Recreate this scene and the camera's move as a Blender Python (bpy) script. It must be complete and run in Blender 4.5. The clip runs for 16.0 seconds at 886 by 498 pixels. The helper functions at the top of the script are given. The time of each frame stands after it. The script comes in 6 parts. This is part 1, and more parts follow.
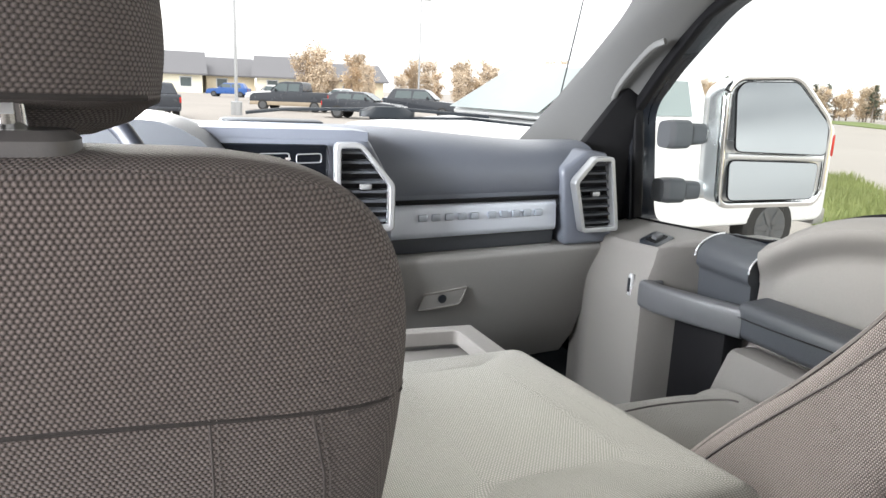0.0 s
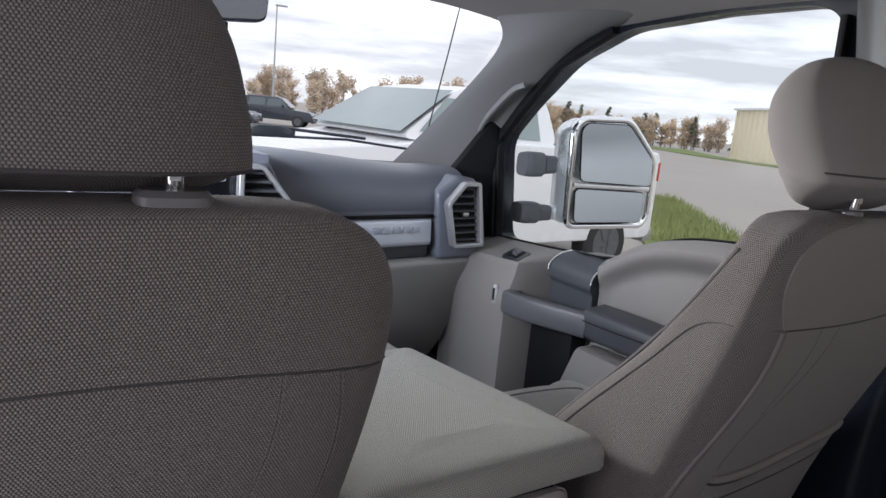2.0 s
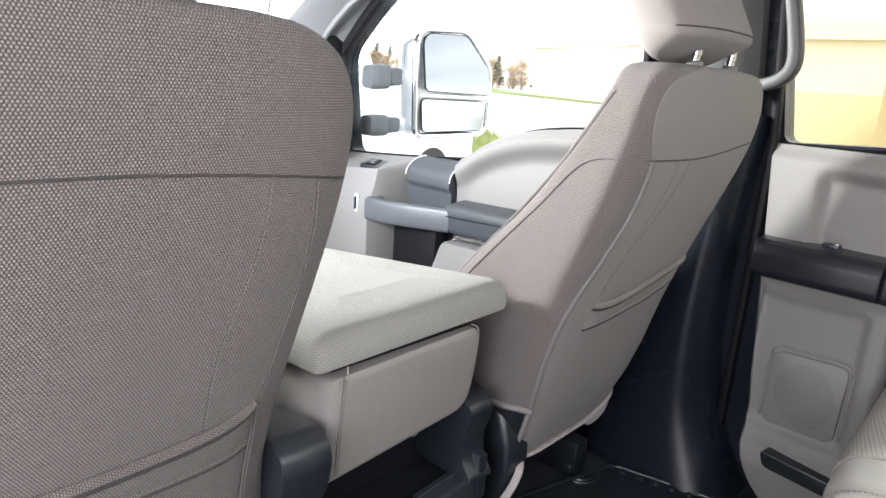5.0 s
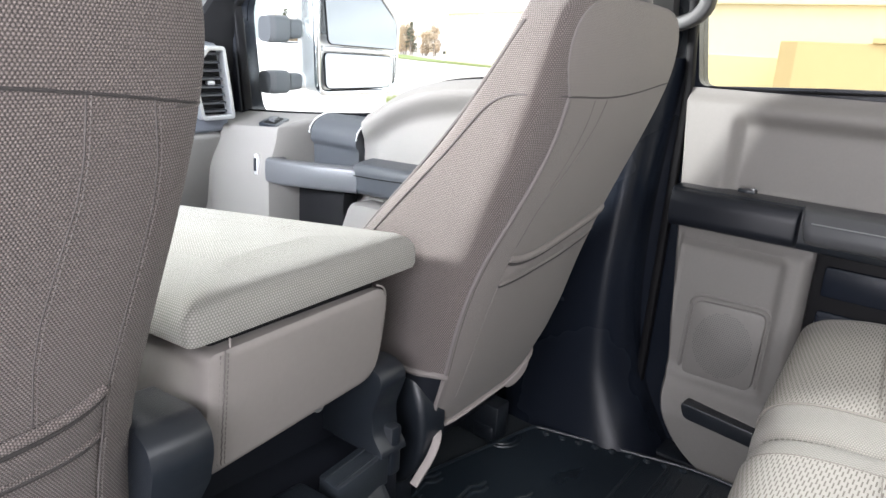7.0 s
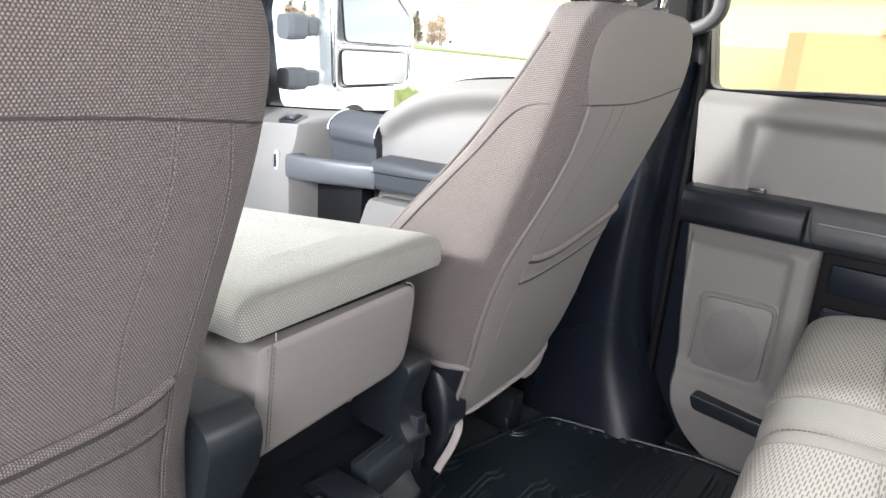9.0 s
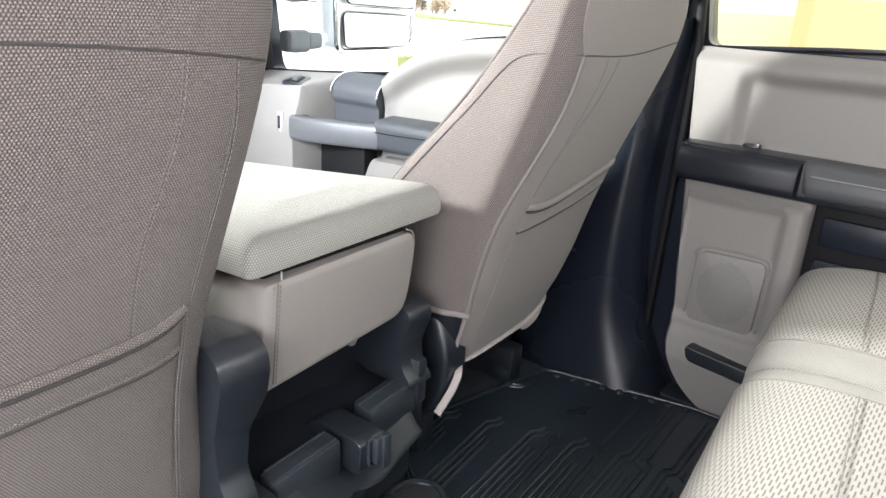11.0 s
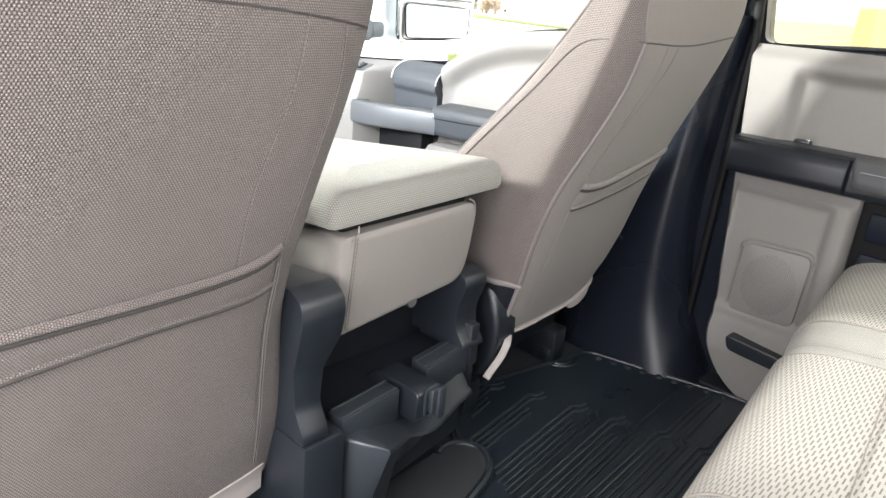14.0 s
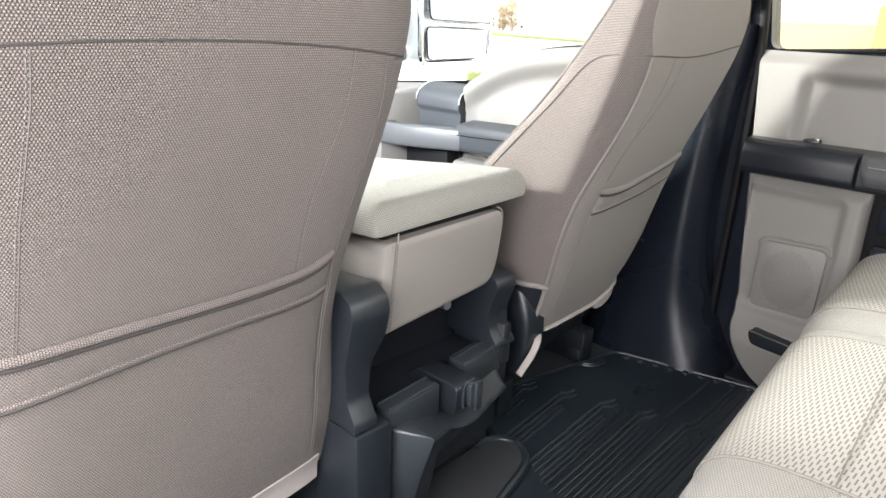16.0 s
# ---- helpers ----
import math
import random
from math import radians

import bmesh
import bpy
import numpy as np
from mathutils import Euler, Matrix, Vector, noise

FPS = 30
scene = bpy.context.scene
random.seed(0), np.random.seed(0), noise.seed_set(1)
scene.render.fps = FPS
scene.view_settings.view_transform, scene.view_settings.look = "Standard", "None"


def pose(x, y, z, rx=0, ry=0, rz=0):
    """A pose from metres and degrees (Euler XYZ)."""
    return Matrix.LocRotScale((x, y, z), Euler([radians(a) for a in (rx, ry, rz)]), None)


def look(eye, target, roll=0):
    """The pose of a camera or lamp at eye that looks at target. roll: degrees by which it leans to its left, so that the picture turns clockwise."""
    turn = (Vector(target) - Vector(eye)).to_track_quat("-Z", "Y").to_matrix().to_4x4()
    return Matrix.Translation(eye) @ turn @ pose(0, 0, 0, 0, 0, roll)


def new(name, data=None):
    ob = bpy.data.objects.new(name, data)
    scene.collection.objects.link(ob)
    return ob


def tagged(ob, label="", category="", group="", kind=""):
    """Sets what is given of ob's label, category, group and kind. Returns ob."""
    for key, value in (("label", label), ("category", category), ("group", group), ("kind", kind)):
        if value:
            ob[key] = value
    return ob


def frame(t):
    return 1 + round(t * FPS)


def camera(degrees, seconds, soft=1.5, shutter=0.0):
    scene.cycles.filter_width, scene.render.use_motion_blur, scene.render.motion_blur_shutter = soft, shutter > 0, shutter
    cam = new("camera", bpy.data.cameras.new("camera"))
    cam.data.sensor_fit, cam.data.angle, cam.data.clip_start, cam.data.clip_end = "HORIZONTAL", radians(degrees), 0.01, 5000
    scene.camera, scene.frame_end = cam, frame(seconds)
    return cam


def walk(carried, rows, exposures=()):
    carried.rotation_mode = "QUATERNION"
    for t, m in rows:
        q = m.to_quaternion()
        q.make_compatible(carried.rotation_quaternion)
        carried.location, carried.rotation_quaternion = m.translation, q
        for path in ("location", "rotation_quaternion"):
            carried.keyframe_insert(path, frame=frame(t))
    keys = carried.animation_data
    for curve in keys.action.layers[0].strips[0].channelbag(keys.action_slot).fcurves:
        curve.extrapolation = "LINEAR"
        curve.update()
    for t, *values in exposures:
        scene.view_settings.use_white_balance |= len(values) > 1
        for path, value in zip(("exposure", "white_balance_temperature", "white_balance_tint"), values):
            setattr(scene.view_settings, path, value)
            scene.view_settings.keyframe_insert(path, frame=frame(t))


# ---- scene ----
cam = camera(64.9, 16.0)
PATH = [
    (0, (-0.288, -0.348, 1.083), (0.301, 1.513, 0.645), 2.4),
    (0.5, (-0.29, -0.352, 1.083), (0.242, 1.542, 0.728), 2.6),
    (1, (-0.3, -0.35, 1.081), (0.291, 1.528, 0.729), 3.5),
    (1.5, (-0.329, -0.424, 1.111), (0.432, 1.39, 0.755), 4.7),
    (2, (-0.437, -0.5, 1.125), (0.537, 1.206, 0.748), 5.6),
    (2.5, (-0.604, -0.546, 1.115), (0.513, 1.061, 0.701), 6.6),
    (3, (-0.675, -0.575, 1.094), (0.54, 0.947, 0.637), 7.4),
    (3.5, (-0.709, -0.589, 1.082), (0.567, 0.872, 0.593), 7.5),
    (4, (-0.72, -0.581, 1.07), (0.595, 0.838, 0.56), 7.0),
    (4.5, (-0.695, -0.575, 1.049), (0.645, 0.82, 0.541), 5.3),
    (5, (-0.565, -0.501, 1.017), (0.804, 0.874, 0.532), 3.9),
    (7.5, (-0.483, -0.453, 0.973), (1.039, 0.716, 0.409), 3.8),
    (8, (-0.515, -0.45, 0.987), (0.998, 0.731, 0.425), 3.6),
    (8.5, (-0.53, -0.46, 0.987), (0.971, 0.732, 0.415), 3.5),
    (9, (-0.537, -0.462, 0.998), (0.96, 0.729, 0.413), 3.8),
    (9.5, (-0.546, -0.465, 0.982), (0.946, 0.723, 0.379), 4.1),
    (12, (-0.572, -0.511, 0.975), (0.888, 0.668, 0.283), 3.4),
    (12.5, (-0.584, -0.513, 0.971), (0.864, 0.68, 0.277), 4.1),
    (13, (-0.614, -0.516, 0.963), (0.818, 0.699, 0.277), 4.9),
    (13.5, (-0.636, -0.521, 0.953), (0.779, 0.719, 0.275), 5.3),
    (14, (-0.644, -0.527, 0.957), (0.755, 0.735, 0.284), 5.4),
    (14.5, (-0.637, -0.521, 0.951), (0.748, 0.761, 0.287), 5.0),
    (15, (-0.644, -0.521, 0.95), (0.729, 0.78, 0.3), 4.1),
    (15.5, (-0.643, -0.531, 0.945), (0.722, 0.782, 0.302), 3.3),
    (16, (-0.714, -0.581, 0.967), (0.642, 0.747, 0.338), 2.4),
]
EXPOSURES = [(0.0, 1.6, 6500, 12), (0.5, 1.02, 6350, 13), (1.0, 0.66, 6250, 14), (1.5, 0.50, 6150, 15), (2.0, 0.58, 6050, 17), (2.5, 1.30, 5900, 19), (3.0, 1.68, 5850, 22), (3.5, 1.93, 5850, 22), (4.0, 2.18, 5980, 19), (5.0, 2.36, 6200, 12), (7.5, 2.44, 6200, 13), (9.5, 2.54, 6250, 13), (12.0, 2.78, 6380, 10), (16.0, 2.80, 6480, 10)]
walk(cam, [(t, look(eye, target, roll)) for t, eye, target, roll in PATH], EXPOSURES)

# ---- sky and sun: an overcast afternoon ----
world = bpy.data.worlds.new("overcast_sky")
scene.world = world
world.use_nodes = True
wn, wl = world.node_tree.nodes, world.node_tree.links
wn.clear()
w_out = wn.new("ShaderNodeOutputWorld")
w_bg = wn.new("ShaderNodeBackground")
w_sky = wn.new("ShaderNodeTexSky")
w_sky.sky_type = "NISHITA"
w_sky.sun_disc = False
w_sky.sun_elevation = radians(38)
w_sky.sun_rotation = radians(200)
w_co = wn.new("ShaderNodeTexCoord")
w_map = wn.new("ShaderNodeMapping")
w_map.inputs["Scale"].default_value = (1.2, 1.2, 9.0)
w_noise = wn.new("ShaderNodeTexNoise")
w_noise.inputs["Scale"].default_value = 2.2
w_noise.inputs["Detail"].default_value = 6.0
w_noise.inputs["Roughness"].default_value = 0.55
w_ramp = wn.new("ShaderNodeValToRGB")
w_ramp.color_ramp.elements[0].position = 0.40
w_ramp.color_ramp.elements[0].color = (5.4, 5.42, 5.45, 1)
w_ramp.color_ramp.elements[1].position = 0.62
w_ramp.color_ramp.elements[1].color = (10.4, 10.35, 10.2, 1)
w_mix = wn.new("ShaderNodeMix")
w_mix.data_type = "RGBA"
w_mix.inputs["Factor"].default_value = 0.95
wl.new(w_co.outputs["Generated"], w_map.inputs["Vector"])
wl.new(w_map.outputs["Vector"], w_noise.inputs["Vector"])
wl.new(w_noise.outputs["Fac"], w_ramp.inputs["Fac"])
wl.new(w_sky.outputs["Color"], w_mix.inputs["A"])
wl.new(w_ramp.outputs["Color"], w_mix.inputs["B"])
wl.new(w_mix.outputs["Result"], w_bg.inputs["Color"])
w_bg.inputs["Strength"].default_value = 0.1
wl.new(w_bg.outputs["Background"], w_out.inputs["Surface"])


def opening_light(name, centre, target, wide, high, power, colour):
    """An added area lamp at an opening of the cab, boosting the sky's light there."""
    lamp = new(name, bpy.data.lights.new(name, "AREA"))
    lamp.data.shape, lamp.data.size, lamp.data.size_y = "RECTANGLE", wide, high
    lamp.data.energy, lamp.data.color = power, colour
    lamp.matrix_world = look(centre, target)
    return lamp


opening_light("daylight_open_door", (-0.93, -0.40, 1.00), (0.4, -0.30, 0.70), 0.78, 0.75, 2.7, (1.0, 0.955, 0.968))
# Two narrow tinted beams, added to brighten the dash and the lid.
opening_light("daylight_driver_window", (-0.88, 0.90, 1.12), (0.25, 1.45, 0.80), 0.90, 0.42, 8.5, (0.93, 0.965, 1.0)).data.spread = radians(85)
opening_light("daylight_windshield", (-0.64, 1.60, 1.14), (0.03, 0.30, 0.70), 0.28, 0.38, 12.8, (0.995, 1.0, 0.935)).data.spread = radians(88)
opening_light("daylight_back_window", (0, -1.01, 1.17), (0, 0.2, 0.8), 1.1, 0.34, 1.6, (0.95, 0.97, 1.0))

sun = new("sun", bpy.data.lights.new("sun", "SUN"))
sun.data.energy, sun.data.angle, sun.data.color = 0.9, radians(25), (1.0, 0.96, 0.9)
sun.matrix_world = look((0, 0, 20), (9, 14, 0))


# ---- materials ----
def nodes_of(name):
    m = bpy.data.materials.new(name)
    m.use_nodes = True
    t = m.node_tree
    return m, t.nodes, t.links, t.nodes["Principled BSDF"]


def math_node(n, l, op, a, b=0.0, c=None):
    k = n.new("ShaderNodeMath")
    k.operation = op
    for i, v in enumerate((a, b, c)):
        if v is None:
            continue
        if isinstance(v, (int, float)):
            k.inputs[i].default_value = v
        else:
            l.new(v, k.inputs[i])
    return k.outputs[0]


def tint(n, l, fac, low, high):
    mx = n.new("ShaderNodeMix")
    mx.data_type = "RGBA"
    l.new(fac, mx.inputs["Factor"])
    mx.inputs["A"].default_value = (*low, 1)
    mx.inputs["B"].default_value = (*high, 1)
    return mx.outputs["Result"]


def plain(name, colour, rough=0.5, metal=0.0, grain=60.0, bump=0.0, spread=0.12, stain=3.0, spec=0.5, bump_scale=400.0):
    """A surface with broad unevenness, fine grain and relief, in object space."""
    m, n, l, p = nodes_of(name)
    co = n.new("ShaderNodeTexCoord")
    big = n.new("ShaderNodeTexNoise")
    big.inputs["Scale"].default_value = stain
    big.inputs["Detail"].default_value = 4
    small = n.new("ShaderNodeTexNoise")
    small.inputs["Scale"].default_value = grain
    small.inputs["Detail"].default_value = 3
    l.new(co.outputs["Object"], big.inputs["Vector"])
    l.new(co.outputs["Object"], small.inputs["Vector"])
    f = math_node(n, l, "ADD", math_node(n, l, "MULTIPLY", big.outputs["Fac"], 0.6), math_node(n, l, "MULTIPLY", small.outputs["Fac"], 0.4))
    low = [c * (1 - spread) for c in colour]
    high = [min(1, c * (1 + spread)) for c in colour]
    l.new(tint(n, l, f, low, high), p.inputs["Base Color"])
    l.new(math_node(n, l, "MULTIPLY_ADD", big.outputs["Fac"], 0.2, rough - 0.1), p.inputs["Roughness"])
    p.inputs["Metallic"].default_value = metal
    p.inputs["Specular IOR Level"].default_value = spec
    if bump:
        b = n.new("ShaderNodeBump")
        b.inputs["Strength"].default_value = bump
        b.inputs["Distance"].default_value = 0.0006
        fine = n.new("ShaderNodeTexNoise")
        fine.inputs["Scale"].default_value = bump_scale
        fine.inputs["Detail"].default_value = 2
        l.new(co.outputs["Object"], fine.inputs["Vector"])
        l.new(fine.outputs["Fac"], b.inputs["Height"])
        l.new(b.outputs["Normal"], p.inputs["Normal"])
    return m


def woven(name, colour, pitch=0.0029, dark=0.16, depth=0.0013, rough=0.9):
    """Seat cloth: a honeycomb of small raised knots, laid out in metres on the surface."""
    m, n, l, p = nodes_of(name)
    uv = n.new("ShaderNodeUVMap")
    sep = n.new("ShaderNodeSeparateXYZ")
    l.new(uv.outputs["UV"], sep.inputs[0])
    x, y = sep.outputs[0], sep.outputs[1]
    k = 2 * math.pi / pitch
    waves = []
    for ang in (90, 30, 150):
        a = math_node(n, l, "MULTIPLY", x, k * math.cos(radians(ang)) * 1.15)
        b = math_node(n, l, "MULTIPLY_ADD", y, k * math.sin(radians(ang)) * 1.15, a)
        waves.append(math_node(n, l, "COSINE", b))
    s = math_node(n, l, "ADD", math_node(n, l, "ADD", waves[0], waves[1]), waves[2])
    h = math_node(n, l, "MULTIPLY_ADD", s, 0.222, 0.333)
    knot = math_node(n, l, "POWER", math_node(n, l, "MAXIMUM", h, 0.0), 0.6)
    co = n.new("ShaderNodeTexCoord")
    big = n.new("ShaderNodeTexNoise")
    big.inputs["Scale"].default_value = 4
    big.inputs["Detail"].default_value = 5
    l.new(co.outputs["Object"], big.inputs["Vector"])
    yarn = n.new("ShaderNodeTexNoise")
    yarn.inputs["Scale"].default_value = 900
    l.new(co.outputs["Object"], yarn.inputs["Vector"])
    f = math_node(n, l, "MULTIPLY_ADD", big.outputs["Fac"], 0.16, math_node(n, l, "MULTIPLY_ADD", yarn.outputs["Fac"], 0.2, math_node(n, l, "MULTIPLY_ADD", knot, 0.98, -0.13)))
    f = math_node(n, l, "MINIMUM", math_node(n, l, "MAXIMUM", f, 0.0), 1.0)
    l.new(tint(n, l, f, [c * dark for c in colour], colour), p.inputs["Base Color"])
    p.inputs["Roughness"].default_value = rough
    p.inputs["Specular IOR Level"].default_value = 0.2
    p.inputs["Sheen Weight"].default_value = 0.15
    b = n.new("ShaderNodeBump")
    b.inputs["Strength"].default_value = 0.9
    b.inputs["Distance"].default_value = depth
    l.new(math_node(n, l, "MULTIPLY_ADD", yarn.outputs["Fac"], 0.25, knot), b.inputs["Height"])
    l.new(b.outputs["Normal"], p.inputs["Normal"])
    return m


def dashed(name, colour, dash, step_x=0.0034, step_y=0.019):
    """Seat insert cloth with rows of short dark dashes, every second row shifted."""
    m, n, l, p = nodes_of(name)
    uv = n.new("ShaderNodeUVMap")
    sep = n.new("ShaderNodeSeparateXYZ")
    l.new(uv.outputs["UV"], sep.inputs[0])
    u = math_node(n, l, "DIVIDE", sep.outputs[1], step_x)
    col = math_node(n, l, "FLOOR", u)
    odd = math_node(n, l, "MULTIPLY", math_node(n, l, "MODULO", col, 2.0), 0.5)
    fu = math_node(n, l, "FRACT", u)
    fv = math_node(n, l, "FRACT", math_node(n, l, "ADD", math_node(n, l, "DIVIDE", sep.outputs[0], step_y), odd))
    iu = math_node(n, l, "LESS_THAN", math_node(n, l, "ABSOLUTE", math_node(n, l, "SUBTRACT", fu, 0.5)), 0.20)
    iv = math_node(n, l, "LESS_THAN", math_node(n, l, "ABSOLUTE", math_node(n, l, "SUBTRACT", fv, 0.5)), 0.30)
    f = math_node(n, l, "MULTIPLY", iu, iv)
    co = n.new("ShaderNodeTexCoord")
    yarn = n.new("ShaderNodeTexNoise")
    yarn.inputs["Scale"].default_value = 500
    l.new(co.outputs["Object"], yarn.inputs["Vector"])
    base = tint(n, l, yarn.outputs["Fac"], [c * 0.82 for c in colour], colour)
    mx = n.new("ShaderNodeMix")
    mx.data_type = "RGBA"
    l.new(f, mx.inputs["Factor"])
    l.new(base, mx.inputs["A"])
    mx.inputs["B"].default_value = (*dash, 1)
    l.new(mx.outputs["Result"], p.inputs["Base Color"])
    p.inputs["Roughness"].default_value = 0.92
    p.inputs["Specular IOR Level"].default_value = 0.2
    b = n.new("ShaderNodeBump")
    b.inputs["Strength"].default_value = 0.8
    b.inputs["Distance"].default_value = 0.0012
    l.new(math_node(n, l, "MULTIPLY_ADD", yarn.outputs["Fac"], 0.3, math_node(n, l, "SUBTRACT", 1.0, f)), b.inputs["Height"])
    l.new(b.outputs["Normal"], p.inputs["Normal"])
    return m


def thin_glass(name, colour, gloss=1.0):
    m, n, l, p = nodes_of(name)
    n.remove(p)
    tr = n.new("ShaderNodeBsdfTransparent")
    tr.inputs[0].default_value = (*colour, 1)
    gl = n.new("ShaderNodeBsdfGlossy")
    gl.inputs["Roughness"].default_value = 0.12
    fr = n.new("ShaderNodeLayerWeight")
    fr.inputs["Blend"].default_value = 0.5
    mx = n.new("ShaderNodeMixShader")
    steep = math_node(n, l, "POWER", fr.outputs["Facing"], 5.0)
    l.new(math_node(n, l, "MULTIPLY_ADD", steep, 0.10 * gloss, 0.0005), mx.inputs[0])
    l.new(tr.outputs[0], mx.inputs[1])
    l.new(gl.outputs[0], mx.inputs[2])
    l.new(mx.outputs[0], n["Material Output"].inputs[0])
    return m


M_CLOTH = woven("seat_cloth", (0.250, 0.215, 0.202), pitch=0.0026, dark=0.12)
M_CLOTH_FINE = woven("fine_seat_cloth", (0.220, 0.199, 0.185), pitch=0.0021, dark=0.62, depth=0.0004)
M_COLLAR = plain("collar_grey_plastic", (0.13, 0.125, 0.125), 0.45, grain=300, bump=0.3)
M_CLOTH_HEAD = woven("headrest_cloth", (0.228, 0.199, 0.190), pitch=0.0027, dark=0.15)
M_CLOTH_LIGHT = woven("console_cloth", (0.43, 0.423, 0.388), pitch=0.0034, dark=0.34, depth=0.0009)
M_CLOTH_BENCH = woven("bench_border_cloth", (0.385, 0.368, 0.335), pitch=0.0034, dark=0.46, depth=0.0010)
M_DASHED = dashed("bench_insert_cloth", (0.405, 0.39, 0.358), (0.175, 0.162, 0.145))
M_PIPING = plain("seat_piping", (0.175, 0.160, 0.155), 0.8, grain=300, bump=0.5)
M_SEAM_DARK = plain("seam_and_crease_dark", (0.045, 0.041, 0.04), 0.9, grain=300)
M_SEAM = plain("sewn_groove", (0.105, 0.095, 0.092), 0.95, grain=300)
M_SEAM_PALE = plain("pale_sewn_groove", (0.20, 0.185, 0.165), 0.95, grain=300)
M_STITCH = plain("stitch_yarn", (0.195, 0.178, 0.170), 0.9, grain=300)
M_BRIGHT = plain("bright_strip_metal", (0.78, 0.79, 0.80), 0.32, metal=0.5, spread=0.04)
M_SHELL = plain("mirror_shell_silver", (0.72, 0.73, 0.74), 0.28, metal=0.75, spread=0.04)
M_SLEEVE = plain("sleeve_grey_plastic", (0.085, 0.09, 0.096), 0.5, grain=200, bump=0.3)
# Dash slate lightened and blued to paint the windshield's light on the pad.
M_PAD_LIT = plain("lit_dash_pad_slate", (0.125, 0.138, 0.166), 0.38, grain=250, bump=0.5, bump_scale=900)
M_HEM = plain("felt_hem", (0.38, 0.345, 0.33), 0.95, grain=500, bump=0.8)
M_VINYL = plain("console_vinyl", (0.265, 0.245, 0.232), 0.55, grain=120, bump=0.25, bump_scale=700)
M_BLACK = plain("black_plastic", (0.015, 0.019, 0.025), 0.33, grain=200, bump=0.5, bump_scale=1200, spread=0.25, spec=0.75)
# Black plastic lightened to paint the light on lips, latch and duct.
M_BASE_LIT = plain("lit_console_plastic", (0.030, 0.037, 0.045), 0.33, grain=200, bump=0.5, bump_scale=1200, spread=0.25, spec=0.75)
M_POST = plain("post_black_plastic", (0.010, 0.013, 0.020), 0.27, grain=200, bump=0.3, bump_scale=1200, spread=0.2, spec=0.32)
M_BLACK_SOFT = plain("black_trim", (0.012, 0.014, 0.019), 0.42, grain=200, bump=0.4, bump_scale=900, spread=0.2, spec=0.38)
M_RUBBER = plain("mat_rubber", (0.015, 0.022, 0.030), 0.30, grain=300, bump=0.5, bump_scale=1500, spread=0.3, spec=0.75)
# Black of rubber seals, also painted in for shade in gaps and pockets.
M_SEAL_SHADE = plain("seal_and_shade_black", (0.007, 0.007, 0.008), 0.6, spec=0.15)
M_GREY = plain("grey_trim", (0.203, 0.193, 0.182), 0.55, grain=200, bump=0.4, bump_scale=1100)
M_GREY_DARK = plain("lower_dash_grey", (0.30, 0.296, 0.284), 0.55, grain=200, bump=0.4, bump_scale=1100)
M_PILLAR = plain("pillar_grey", (0.15, 0.151, 0.148), 0.55, grain=300, bump=0.3)
M_HEADLINER = plain("headliner_felt", (0.26, 0.25, 0.24), 0.95, grain=400, bump=0.6)
M_DASH = plain("dash_pad_slate", (0.05, 0.055, 0.063), 0.5, grain=250, bump=0.5, bump_scale=900)
M_SILVER = plain("painted_silver", (0.40, 0.425, 0.45), 0.40, metal=0.3, grain=300)
M_EMBOSS = plain("embossed_grey", (0.42, 0.46, 0.52), 0.4, metal=0.3)
M_PULL = plain("pull_satin_grey", (0.092, 0.095, 0.101), 0.42, metal=0.1, grain=300)
M_GRIP = plain("grab_handle_grey", (0.030, 0.030, 0.031), 0.5, grain=300, bump=0.3)
M_HANDLE = plain("handle_grey", (0.08, 0.08, 0.079), 0.5, grain=300, bump=0.3)
M_CHROME = plain("chrome", (0.8, 0.81, 0.82), 0.1, metal=1.0, spread=0.04)
M_SATIN = plain("satin_metal", (0.42, 0.43, 0.44), 0.42, metal=0.7, spread=0.06)
# Silver darkened in place of the missing reflection of this truck's side.
M_MIRROR = plain("mirror_glass", (0.29, 0.305, 0.315), 0.08, metal=1.0, spread=0.02)
# Darker copy for the rear-view mirror; the dark reflection is in its colour.
M_MIRROR_DARK = plain("dark_reflection_mirror", (0.07, 0.073, 0.075), 0.06, metal=1.0, spread=0.02)
M_CARPET = plain("dark_carpet", (0.014, 0.019, 0.024), 0.95, grain=500, bump=1.0)
M_GLASS = thin_glass("clear_glass", (0.93, 0.95, 0.94))
M_TINT = thin_glass("tinted_rear_glass", (0.72, 0.71, 0.64))
M_TRIM = plain("brushed_trim", (0.60, 0.64, 0.71), 0.4, metal=0.3, grain=300, spread=0.05)
M_SCREEN = plain("dark_screen", (0.005, 0.006, 0.008), 0.1, spec=0.12)
M_WHITE = plain("white_car_paint", (0.70, 0.71, 0.72), 0.25, spread=0.03)
M_ASPHALT = plain("lot_asphalt", (0.30, 0.275, 0.25), 0.9, grain=8, stain=0.15, spread=0.25, bump=0.3)
M_GRASS = plain("grass", (0.13, 0.17, 0.045), 0.95, grain=6, stain=0.4, spread=0.4)
M_YELLOW = plain("yellow_block_wall", (0.84, 0.75, 0.50), 0.8, grain=10, stain=0.4, spread=0.12)
M_YELLOW_PALE = plain("pale_cream_wall", (0.88, 0.84, 0.68), 0.8, grain=10, stain=0.4)
M_CARD = plain("tan_panel", (0.70, 0.57, 0.34), 0.8, grain=10, stain=0.6)
